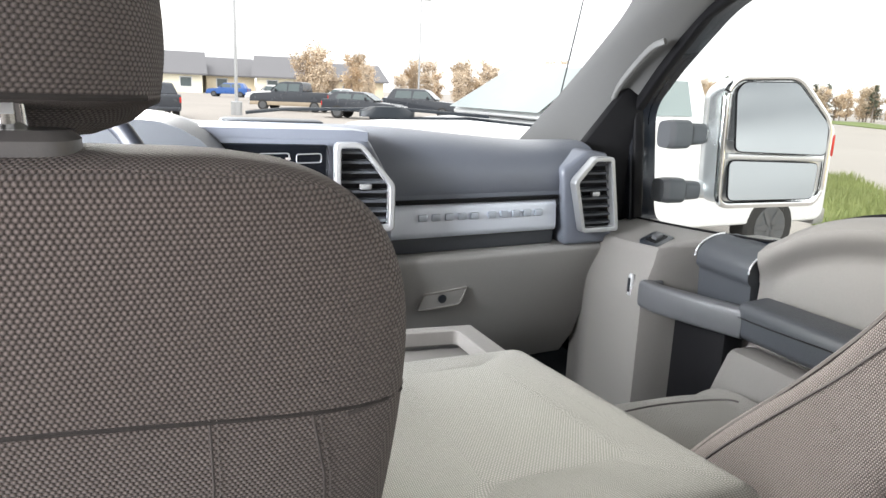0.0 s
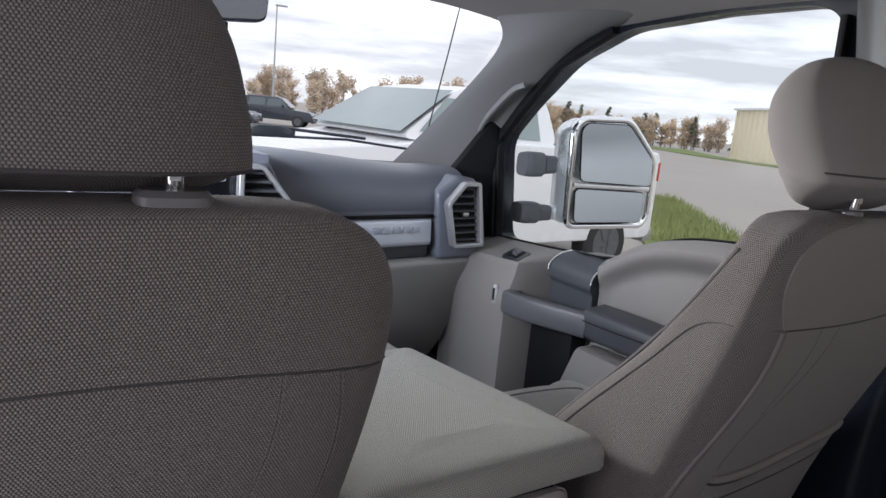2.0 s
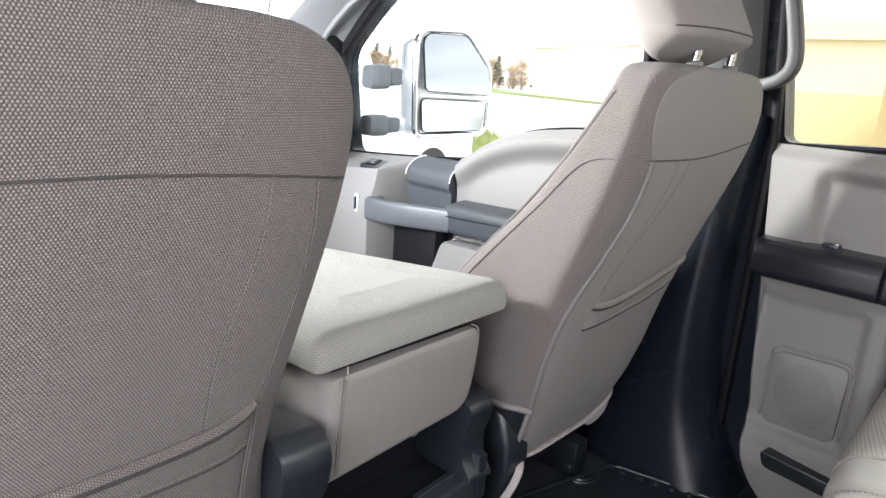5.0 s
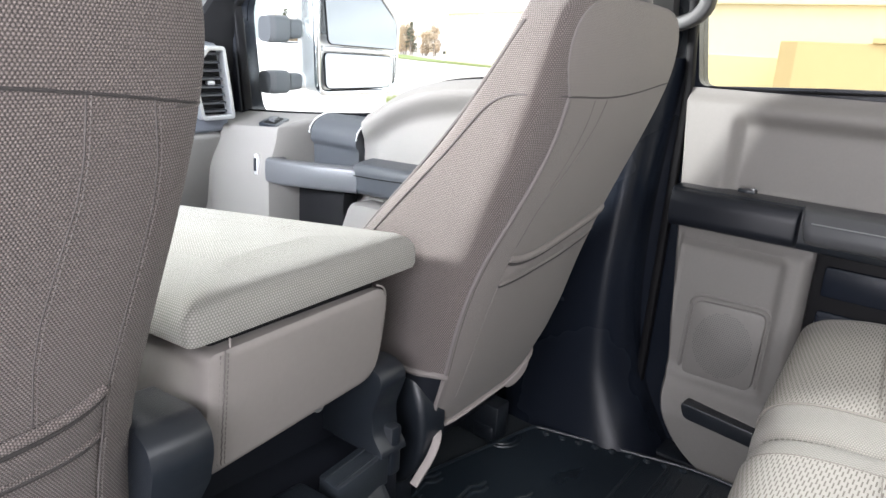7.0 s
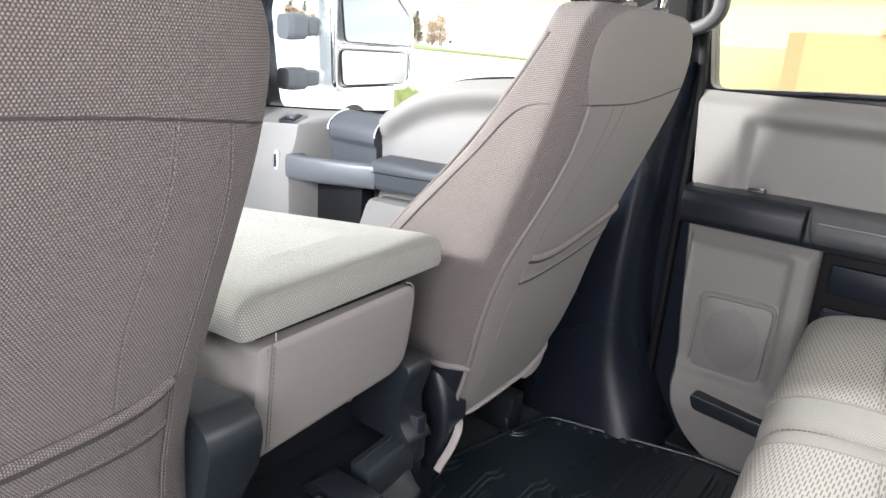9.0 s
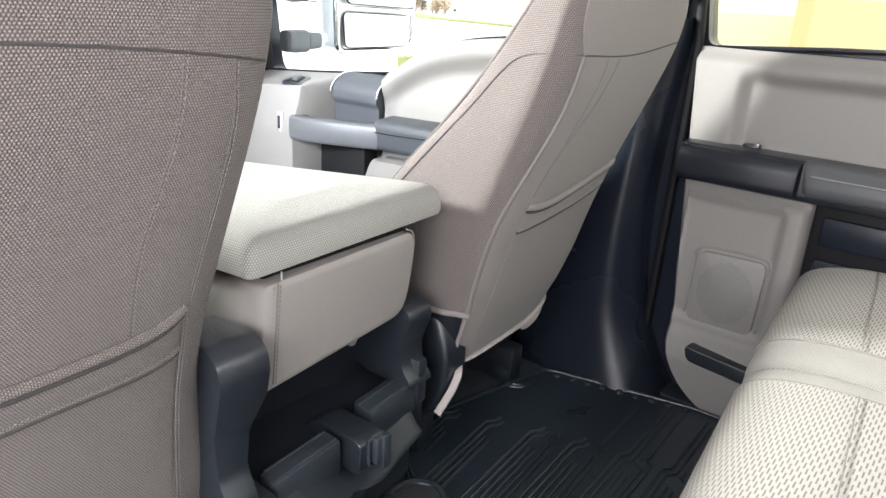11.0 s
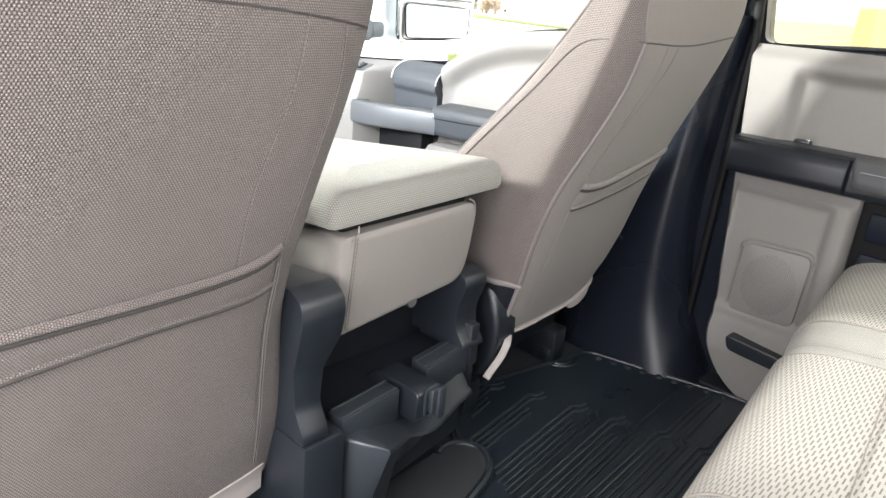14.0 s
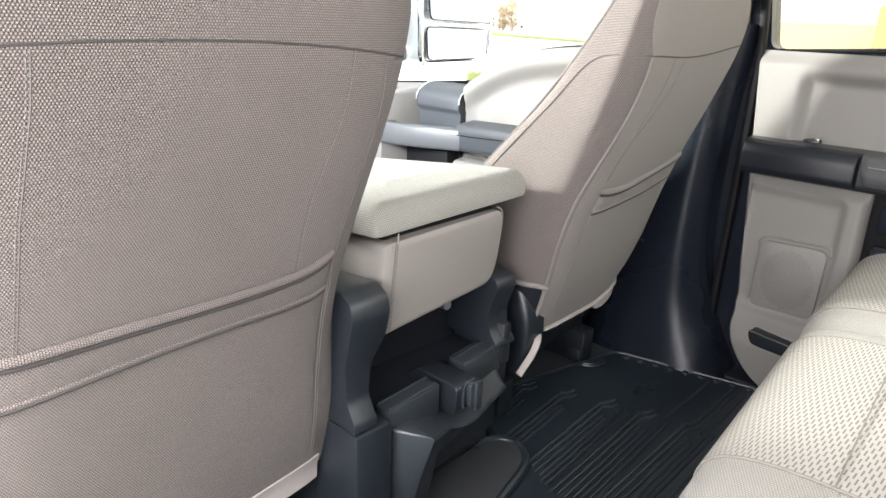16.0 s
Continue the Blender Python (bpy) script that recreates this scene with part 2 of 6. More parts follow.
M_SAND = plain("sandy_ground", (0.36, 0.27, 0.17), 0.95, grain=6, stain=1.0, spread=0.3)
M_BEIGE = plain("beige_metal_siding", (0.76, 0.67, 0.50), 0.6, grain=4, stain=0.2)
M_ROOF = plain("grey_roof", (0.15, 0.15, 0.16), 0.8, grain=4, stain=0.3)
# Bark and leaf colours lifted to stand in for haze over the trees.
M_BARK = plain("bark", (0.28, 0.24, 0.21), 0.95)
M_LEAF = plain("hazed_autumn_leaf", (0.60, 0.47, 0.33), 0.9, grain=2, stain=0.6, spread=0.28)
M_LEAF_TAN = plain("hazed_tan_leaf", (0.55, 0.45, 0.34), 0.9, grain=2, stain=0.6, spread=0.4)
M_NEEDLE = plain("dark_needle", (0.15, 0.165, 0.12), 0.9, grain=2, spread=0.4)
M_CARGLASS = plain("car_glass", (0.075, 0.10, 0.105), 0.12, spec=0.6)
# Glass with a pale base colour painted in for the sky's reflection.
M_SKY_GLASS = plain("sky_toned_truck_glass", (0.20, 0.25, 0.25), 0.10, spec=0.9)
M_TYRE = plain("tyre", (0.02, 0.02, 0.02), 0.8)
M_RED = plain("red_lens", (0.45, 0.02, 0.015), 0.2)
M_BLUE = plain("blue_paint", (0.03, 0.10, 0.32), 0.3)
M_DARKCAR = plain("charcoal_paint", (0.035, 0.04, 0.05), 0.25)
M_TAN = plain("tan_paint", (0.32, 0.26, 0.19), 0.35)


# ---- building helpers ----
ORIGIN = {}


def thing(name, at=(0, 0, 0), label="", category="", group="", kind=""):
    ob = new(name)
    ob.location = at
    ob.empty_display_size = 0.05
    ORIGIN[ob] = Vector(at)
    return tagged(ob, label, category, group, kind)


def part(name, bm, material, parent=None, label="", smooth=True, free=False):
    """Links a bmesh (world places) as one mesh object under a thing or a part; free: a top-level object."""
    me = bpy.data.meshes.new(name)
    off = ORIGIN.get(parent, Vector((0, 0, 0)))
    bmesh.ops.recalc_face_normals(bm, faces=bm.faces)
    bmesh.ops.translate(bm, vec=-off, verts=bm.verts)
    bm.to_mesh(me)
    bm.free()
    if smooth:
        for f in me.polygons:
            f.use_smooth = True
        me.set_sharp_from_angle(angle=radians(38))
    me.materials.append(material)
    ob = new(name, me)
    if parent is not None:
        ob.parent = parent
        ORIGIN[ob] = off
    else:
        ORIGIN[ob] = Vector((0, 0, 0))
    if label:
        ob["label"] = label
    return ob


def interp(table, x):
    """A row of numbers at x between the rows of a table, smoothly."""
    if x <= table[0][0]:
        return table[0][1:]
    for a, b in zip(table, table[1:]):
        if x <= b[0]:
            w = (x - a[0]) / (b[0] - a[0])
            return tuple(p + (q - p) * w for p, q in zip(a[1:], b[1:]))
    return table[-1][1:]


def smooth_table(table, times=2):
    """Cuts the corners of a table of numbers, so that it runs in a smooth curve."""
    for _ in range(times):
        out = [table[0]]
        for a, b in zip(table, table[1:]):
            out.append(tuple(0.75 * p + 0.25 * q for p, q in zip(a, b)))
            out.append(tuple(0.25 * p + 0.75 * q for p, q in zip(a, b)))
        out.append(table[-1])
        table = out
    return table


def loft(rings, closed=True, caps=True):
    """A skin over rings of points, with its layout in metres."""
    bm = bmesh.new()
    uv = bm.loops.layers.uv.new("UVMap")
    rows = [[bm.verts.new(p) for p in r] for r in rings]
    n = len(rings[0])
    mid = len(rings) // 2
    us = [0.0]
    for i in range(n):
        us.append(us[-1] + (Vector(rings[mid][(i + 1) % n]) - Vector(rings[mid][i])).length)
    vs = [0.0]
    for a, b in zip(rings, rings[1:]):
        vs.append(vs[-1] + max((Vector(b[i]) - Vector(a[i])).length for i in range(0, n, max(1, n // 8))))
    for j in range(len(rows) - 1):
        for i in range(n if closed else n - 1):
            k = (i + 1) % n
            try:
                f = bm.faces.new((rows[j][i], rows[j][k], rows[j + 1][k], rows[j + 1][i]))
            except ValueError:
                continue
            for lp, (a, b) in zip(f.loops, ((us[i], vs[j]), (us[i + 1], vs[j]), (us[i + 1], vs[j + 1]), (us[i], vs[j + 1]))):
                lp[uv].uv = (a, b)
    if caps and closed:
        for r in (rows[0], rows[-1]):
            try:
                f = bm.faces.new(r)
                for lp in f.loops:
                    lp[uv].uv = (lp.vert.co.x, lp.vert.co.y)
            except ValueError:
                pass
    return bm


def oval(cx, cy, z, hx, hy, n=4.0, count=48, turn=0.0):
    """A ring like a rounded rectangle, flat at height z."""
    out = []
    for i in range(count):
        a = 2 * math.pi * i / count + turn
        c, s = math.cos(a), math.sin(a)
        out.append((cx + hx * math.copysign(abs(c) ** (2 / n), c), cy + hy * math.copysign(abs(s) ** (2 / n), s), z))
    return out


def curve_points(pts, times=2):
    return [tuple(p) for p in smooth_table([tuple(p) for p in pts], times)]


def tube(pts, r, sides=8, closed=False):
    """A round cord along points."""
    pts = [Vector(p) for p in pts]
    rings = []
    whole = (pts[-1] - pts[0]).normalized()
    steep = abs(whole.z) > 0.6 and not closed
    for i, p in enumerate(pts):
        a = pts[i - 1] if i or closed else p
        b = pts[(i + 1) % len(pts)] if i + 1 < len(pts) or closed else p
        d = (b - a).normalized()
        ref = Vector((1, 0, 0)) if steep or abs(d.z) > 0.97 else Vector((0, 0, 1))
        s = d.cross(ref).normalized()
        t = s.cross(d)
        rings.append([tuple(p + s * r * math.cos(2 * math.pi * k / sides) + t * r * math.sin(2 * math.pi * k / sides)) for k in range(sides)])
    if closed:
        rings.append(rings[0])
    return loft(rings, True, not closed)


def bar(pts, w, h, up=(0, 0, 1), bevel=0.004):
    """A bar with a rounded rectangular section along points."""
    pts = [Vector(p) for p in pts]
    rings = []
    for i, p in enumerate(pts):
        d = (pts[min(i + 1, len(pts) - 1)] - pts[max(i - 1, 0)]).normalized()
        s = d.cross(Vector(up)).normalized()
        t = s.cross(d)
        ring = []
        for a in range(16):
            c, sn = math.cos(2 * math.pi * a / 16), math.sin(2 * math.pi * a / 16)
            ring.append(tuple(p + s * (w / 2) * math.copysign(abs(c) ** 0.4, c) + t * (h / 2) * math.copysign(abs(sn) ** 0.4, sn)))
        rings.append(ring)
    return loft(rings)


def box(x0, x1, y0, y1, z0, z1, bevel=0.004, seg=2):
    bm = bmesh.new()
    bmesh.ops.create_cube(bm, size=1)
    for v in bm.verts:
        v.co = ((x0 + x1) / 2 + v.co.x * (x1 - x0), (y0 + y1) / 2 + v.co.y * (y1 - y0), (z0 + z1) / 2 + v.co.z * (z1 - z0))
    if bevel:
        bmesh.ops.bevel(bm, geom=bm.edges[:], offset=bevel, segments=seg, affect="EDGES", profile=0.5)
    return bm


def prism(poly, axis, a, b, bevel=0.004, seg=2):
    """A polygon drawn in the two other axes and pulled along an axis from a to b."""
    bm = bmesh.new()

    def place(p, v):
        return {"x": (v, p[0], p[1]), "y": (p[0], v, p[1]), "z": (p[0], p[1], v)}[axis]
    lo = [bm.verts.new(place(p, a)) for p in poly]
    hi = [bm.verts.new(place(p, b)) for p in poly]
    bm.faces.new(lo)
    bm.faces.new(hi)
    for i in range(len(poly)):
        k = (i + 1) % len(poly)
        bm.faces.new((lo[i], lo[k], hi[k], hi[i]))
    bmesh.ops.recalc_face_normals(bm, faces=bm.faces)
    if bevel:
        bmesh.ops.bevel(bm, geom=[e for e in bm.edges if e.calc_face_angle(0) > 0.35], offset=bevel, segments=seg, affect="EDGES", profile=0.5, clamp_overlap=True)
    return bm


def holed(outer, holes, thick, m, bevel=0.0):
    """A plate with openings, drawn in its own plane and set by the matrix m."""
    cu = bpy.data.curves.new("plate", "CURVE")
    cu.dimensions, cu.fill_mode, cu.extrude, cu.bevel_depth = "2D", "BOTH", thick / 2, bevel
    for poly in (outer, *holes):
        s = cu.splines.new("POLY")
        s.points.add(len(poly) - 1)
        for q, (x, y) in zip(s.points, poly):
            q.co = (x, y, 0, 1)
        s.use_cyclic_u = True
    ob = bpy.data.objects.new("plate", cu)
    me = bpy.data.meshes.new_from_object(ob)
    bm = bmesh.new()
    bm.from_mesh(me)
    bmesh.ops.transform(bm, matrix=m, verts=bm.verts)
    bpy.data.objects.remove(ob)
    bpy.data.curves.remove(cu)
    bpy.data.meshes.remove(me)
    return bm


SIDE = Matrix(((0, 0, 1, 0), (1, 0, 0, 0), (0, 1, 0, 0), (0, 0, 0, 1)))  # plate (y, z) facing x


def rounded(poly, r, seg=4):
    """A polygon with its corners rounded."""
    out = []
    n = len(poly)
    for i in range(n):
        p, a, b = Vector(poly[i]), Vector(poly[i - 1]), Vector(poly[(i + 1) % n])
        da, db = (a - p), (b - p)
        k = min(r, da.length * 0.45, db.length * 0.45)
        s, e = p + da.normalized() * k, p + db.normalized() * k
        for j in range(seg + 1):
            t = j / seg
            out.append(tuple(s * (1 - t) ** 2 + p * 2 * t * (1 - t) + e * t ** 2))
    return out


def wall_sheet(fn, us, vs, back):
    """A moulded panel: fn(u, v) gives its face; back moves its rear skin."""
    bm = bmesh.new()
    uv = bm.loops.layers.uv.new("UVMap")
    front = [[bm.verts.new(fn(u, v)) for u in us] for v in vs]
    rear = [[bm.verts.new(Vector(fn(u, v)) + Vector(back)) for u in us] for v in vs]
    nu, nv = len(us), len(vs)

    def quad(*q):
        f = bm.faces.new(q)
        for lp in f.loops:
            lp[uv].uv = (lp.vert.co.y, lp.vert.co.z)
    for j in range(nv - 1):
        for i in range(nu - 1):
            quad(front[j][i], front[j][i + 1], front[j + 1][i + 1], front[j + 1][i])
            quad(rear[j][i], rear[j + 1][i], rear[j + 1][i + 1], rear[j][i + 1])
    for i in range(nu - 1):
        quad(front[0][i], rear[0][i], rear[0][i + 1], front[0][i + 1])
        quad(front[-1][i], front[-1][i + 1], rear[-1][i + 1], rear[-1][i])
    for j in range(nv - 1):
        quad(front[j][0], front[j + 1][0], rear[j + 1][0], rear[j][0])
        quad(front[j][-1], rear[j][-1], rear[j + 1][-1], front[j + 1][-1])
    return bm


def step(x, a, b):
    """0 before a, 1 after b, smooth between."""
    t = min(1.0, max(0.0, (x - a) / (b - a)))
    return t * t * (3 - 2 * t)


def mirrored(bm):
    for v in bm.verts:
        v.co.x = -v.co.x
    bmesh.ops.reverse_faces(bm, faces=bm.faces)
    return bm


def spread(a, b, n):
    return [a + (b - a) * i / (n - 1) for i in range(n)]


def rounded_each(poly, radii, seg=6):
    """A polygon whose corners have radii of their own."""
    out = []
    n = len(poly)
    for i, (p, r) in enumerate(zip(poly, radii)):
        p = Vector(p)
        a, b = (Vector(poly[i - 1]) - p).normalized(), (Vector(poly[(i + 1) % n]) - p).normalized()
        s, e = p + a * r, p + b * r
        for k in range(seg + 1):
            t = k / seg
            q = s * (1 - t) ** 2 + p * 2 * t * (1 - t) + e * t * t
            out.append((q.x, q.y))
    return out


def stitches(pts, length=0.0036, gap=0.0018, r=0.0005):
    """A row of short sewn stitches along a line."""
    bm = bmesh.new()
    ps = [Vector(p) for p in pts]
    left, on, start = length, True, ps[0]
    for a, b in zip(ps, ps[1:]):
        run, pos = (b - a).length, 0.0
        way = (b - a).normalized()
        while run - pos > left:
            pos += left
            here = a + way * pos
            if on:
                side = way.orthogonal().normalized() * r
                other = way.cross(side).normalized() * r
                ends = [[bm.verts.new(c + side * math.cos(q) + other * math.sin(q)) for q in (0, 1.57, 3.14, 4.71)] for c in (start, here)]
                for k in range(4):
                    bm.faces.new((ends[0][k], ends[0][(k + 1) % 4], ends[1][(k + 1) % 4], ends[1][k]))
            on = not on
            start = here
            left = length if on else gap
        left -= run - pos
    return bm


# ---- the cabin: floor, sides, roof, pillars ----
FLOOR = 0.20
floor = part("floor", box(-0.95, 0.95, -1.05, 1.9, FLOOR - 0.10, FLOOR - 0.012, 0.0), M_CARPET)
tagged(floor, "dark carpeted cabin floor of a pickup truck", "floor", kind="structure")
roof_fn = lambda u, v: (u, v, 1.475 - 0.05 * (abs(u) / 0.85) ** 4 - 0.035 * step(v, 0.6, 1.35))
ceiling = part("ceiling", wall_sheet(roof_fn, spread(-0.92, 0.92, 25), spread(-1.05, 1.33, 25), (0, 0, 0.06)), M_HEADLINER)
tagged(ceiling, "grey felt headliner under the cabin roof", "ceiling", kind="structure")

FRONT_WINDOW = [(1.425, 0.735), (1.15, 0.758), (0.90, 0.785), (0.72, 0.845), (0.52, 0.895), (0.335, 0.905), (0.345, 1.30), (0.365, 1.385), (0.42, 1.408), (0.62, 1.41), (0.95, 1.39), (1.17, 1.312), (1.36, 1.17), (1.475, 1.065)]
REAR_WINDOW = [(0.022, 0.932), (-0.20, 0.945), (-0.72, 0.962), (-0.80, 1.30), (-0.70, 1.385), (0.03, 1.40), (0.072, 1.36), (0.072, 1.25)]
BODY_OUT = [(2.05, 0.05), (2.05, 0.92), (1.62, 1.02), (1.18, 1.37), (0.95, 1.47), (-1.05, 1.47), (-1.05, 0.05)]
for side, wname, words in ((1, "wall_east", "passenger side"), (-1, "wall_west", "driver side")):
    opening = rounded(REAR_WINDOW, 0.018) if side > 0 else rounded([(0.03, 0.30), (-0.80, 0.30), (-0.84, 1.30), (-0.74, 1.40), (0.03, 1.40)], 0.06)
    bm = holed(BODY_OUT, [rounded(FRONT_WINDOW, 0.05), opening], 0.05, Matrix.Translation((0.905, 0, 0)) @ SIDE)
    wall = part(wname, bm if side > 0 else mirrored(bm), M_POST, smooth=False)
    tagged(wall, "black inner door frames on the " + words + (" with the rear door open" if side < 0 else ""), "wall", kind="structure")
bm = holed([(-0.95, 0.05), (0.95, 0.05), (0.95, 1.50), (-0.95, 1.50)], [rounded([(-0.62, 0.98), (0.62, 0.98), (0.58, 1.36), (-0.58, 1.36)], 0.06)], 0.05, Matrix(((1, 0, 0, 0), (0, 0, 1, -1.05), (0, 1, 0, 0), (0, 0, 0, 1))))
tagged(part("wall_south", bm, M_PILLAR, smooth=False), "grey rear cab wall with the back window", "wall", kind="structure")
tagged(part("wall_north", box(-0.93, 0.93, 1.98, 2.04, 0.05, 0.925, 0.0), M_BLACK_SOFT, smooth=False), "black firewall below the windshield", "wall", kind="structure")


def pane(name, poly, x, material, label, north=None):
    bm = holed(poly, [], 0.004, Matrix.Translation((x, 0, 0)) @ SIDE)
    ob = part(name, bm, material, smooth=False)
    ob.visible_shadow = False
    return tagged(ob, label, "window", kind="structure")


for i, (x, words) in enumerate(((0.905, "passenger"), (-0.905, "driver"))):
    pane("window_%d" % (2 * i + 1), rounded(FRONT_WINDOW, 0.05), x, M_GLASS, "clear side window of the front %s door" % words)
    if x > 0:
        pane("window_%d" % (2 * i + 2), rounded(REAR_WINDOW, 0.018), x, M_TINT, "privacy-tinted window of the rear %s-side door" % words)
bm = bmesh.new()
rows = []
for j in range(13):
    t = j / 12
    y, z = 2.02 - 0.72 * t, 0.925 + 0.515 * t
    hw = 0.84 - 0.08 * t
    rows.append([bm.verts.new((hw * u, y + 0.10 * (1 - u * u), z)) for u in spread(-1, 1, 17)])
for a, b in zip(rows, rows[1:]):
    for i in range(16):
        bm.faces.new((a[i], a[i + 1], b[i + 1], b[i]))
shield = part("window_5", bm, M_GLASS)
shield.visible_shadow = False
tagged(shield, "curved clear windshield above the dashboard", "windshield", kind="structure")
bm = holed([(-0.62, 0.98), (0.62, 0.98), (0.58, 1.36), (-0.58, 1.36)], [], 0.004, Matrix(((1, 0, 0, 0), (0, 0, 1, -1.05), (0, 1, 0, 0), (0, 0, 0, 1))))
back = part("window_6", bm, M_TINT, smooth=False)
back.visible_shadow = False
tagged(back, "tinted back window of the cab", "window", kind="structure")

# windshield pillars: a soft grey cover between the windshield and the door window
INNER = [(0.70, 2.00, 0.90), (0.705, 1.77, 1.03), (0.71, 1.46, 1.215), (0.715, 1.29, 1.335), (0.70, 1.27, 1.40), (0.66, 1.32, 1.455)]
OUTER = [(0.87, 1.60, 0.92), (0.87, 1.49, 1.08), (0.87, 1.19, 1.325), (0.87, 0.97, 1.405), (0.87, 0.80, 1.425), (0.87, 0.62, 1.43)]


def pillar_cover():
    a, b = curve_points(INNER, 2), curve_points(OUTER, 2)
    bulge = Vector((-0.45, -0.80, 0.1)).normalized()

    def fn(u, v):
        j = min(int(v), len(a) - 1)
        p, q = Vector(a[j]), Vector(b[j])
        return tuple(p.lerp(q, u) + bulge * 0.035 * math.sin(math.pi * u) ** 0.7)
    return wall_sheet(fn, spread(0, 1, 11), range(len(a)), (0.02, 0.03, 0.0))


for flip in (False, True):
    bm = pillar_cover()
    ob = part("trim_1" if not flip else "trim_2", mirrored(bm) if flip else bm, M_PILLAR)
    tagged(ob, "soft grey cover over the windshield pillar", "pillar trim", kind="structure")
    bm = bar([(0.868, 0.98, 1.392), (0.868, 1.20, 1.305), (0.868, 1.37, 1.165), (0.868, 1.49, 1.05)], 0.03, 0.028, (1, 0, 0))
    tagged(part("trim_3" if not flip else "trim_4", mirrored(bm) if flip else bm, M_SEAL_SHADE), "black rubber seal round the front door opening", "seal", kind="structure")

for flip in (False, True):
    bm = prism([(0.668, 0.66), (0.868, 0.72), (0.872, 1.09), (0.835, 1.135), (0.690, 0.95)], "y", 1.462, 1.50, 0.008)
    tagged(part("trim_15" if not flip else "trim_16", mirrored(bm) if flip else bm, M_SEAL_SHADE), "black end cover beside the dash", "dash end trim", kind="structure")

# grab bar on the windshield pillar, low and grey
grab = thing("pillar_grab_bar", (0.76, 1.5, 1.1), "grey moulded grab bar on the windshield pillar", "grab bar")
part("bar", bar(curve_points([(0.80, 1.27, 1.235), (0.785, 1.31, 1.222), (0.783, 1.44, 1.130), (0.80, 1.50, 1.085)], 2), 0.013, 0.017), M_PILLAR, grab)


def door_pillar():
    """Lower post between the doors: a black bulging cover with a wide foot."""
    table = smooth_table([(0.17, -0.045, 0.36, 0.725), (0.22, -0.015, 0.36, 0.740), (0.28, 0.022, 0.355, 0.755), (0.36, 0.056, 0.34, 0.768), (0.50, 0.075, 0.275, 0.775), (0.70, 0.075, 0.25, 0.785), (0.98, 0.05, 0.28, 0.80)], 2)
    rings = []
    for z, y0, y1, x in table:
        ring = []
        for i in range(25):
            u = i / 24
            ring.append((x + 0.07 * abs(2 * u - 1) ** 6, y0 + (y1 - y0) * u, z))
        ring += [(0.89, y1, z), (0.89, y0, z)]
        rings.append(ring)
    return loft(rings)


for flip in (False, True):
    bm = door_pillar()
    tagged(part("trim_5" if not flip else "trim_6", mirrored(bm) if flip else bm, M_POST), "black plastic cover on the lower door post", "pillar trim", kind="structure")
    rings = []
    for z, y0, y1, x in [(0.975, 0.075, 0.285, 0.80), (1.10, 0.085, 0.29, 0.80), (1.30, 0.105, 0.30, 0.795), (1.44, 0.11, 0.31, 0.77)]:
        rings.append([(x + 0.05 * abs(2 * i / 10 - 1) ** 3, y0 + (y1 - y0) * i / 10, z) for i in range(11)] + [(0.89, y1, z), (0.89, y0, z)])
    bm = loft(rings)
    tagged(part("trim_7" if not flip else "trim_8", mirrored(bm) if flip else bm, M_HANDLE), "grey cover on the upper door post", "pillar trim", kind="structure")
    for k, ys in enumerate(((0.045, 0.035, 0.075), (0.335, 0.33, 0.345))):
        bm = bar([(0.865, ys[0] - 0.004, 0.17), (0.865, ys[0], 0.30), (0.865, ys[1], 0.93), (0.865, ys[2], 1.38)], 0.016, 0.02, (1, 0, 0))
        tagged(part("trim_%d" % (9 + 2 * k + flip), mirrored(bm) if flip else bm, M_SEAL_SHADE), "black rubber door seal along the post", "seal", kind="structure")
    bm = box(0.815, 0.90, -0.80, 0.30, 0.10, FLOOR - 0.005, 0.006)
    tagged(part("trim_13" if not flip else "trim_14", mirrored(bm) if flip else bm, M_BLACK), "black plastic door sill plate", "sill", kind="structure")

handle = thing("grab_handle", (0.80, 0.06, 1.16), "grey moulded grab handle on the door post", "grab handle")
part("grip", bar(curve_points([(0.815, 0.150, 1.292), (0.79, 0.088, 1.268), (0.785, 0.040, 1.238), (0.785, 0.020, 1.205), (0.785, 0.004, 1.14), (0.785, -0.008, 1.080), (0.785, 0.006, 1.052), (0.79, 0.045, 1.036), (0.815, 0.13, 1.030)], 2), 0.024, 0.028, (1, 0, 0)), M_GRIP, handle)
for y, z in ((0.135, 1.290), (0.125, 1.030)):
    part("grip_foot", box(0.792, 0.83, y - 0.030, y + 0.035, z - 0.020, z + 0.020, 0.008, 3), M_GRIP, handle)

# ---- front passenger door ----


def sill_z(y):
    return interp(smooth_table([(0.30, 0.918), (0.45, 0.914), (0.57, 0.902), (0.645, 0.888), (0.72, 0.864), (0.78, 0.833), (0.82, 0.806), (0.86, 0.788), (1.0, 0.775), (1.2, 0.758), (1.45, 0.742)], 2), y)[0]


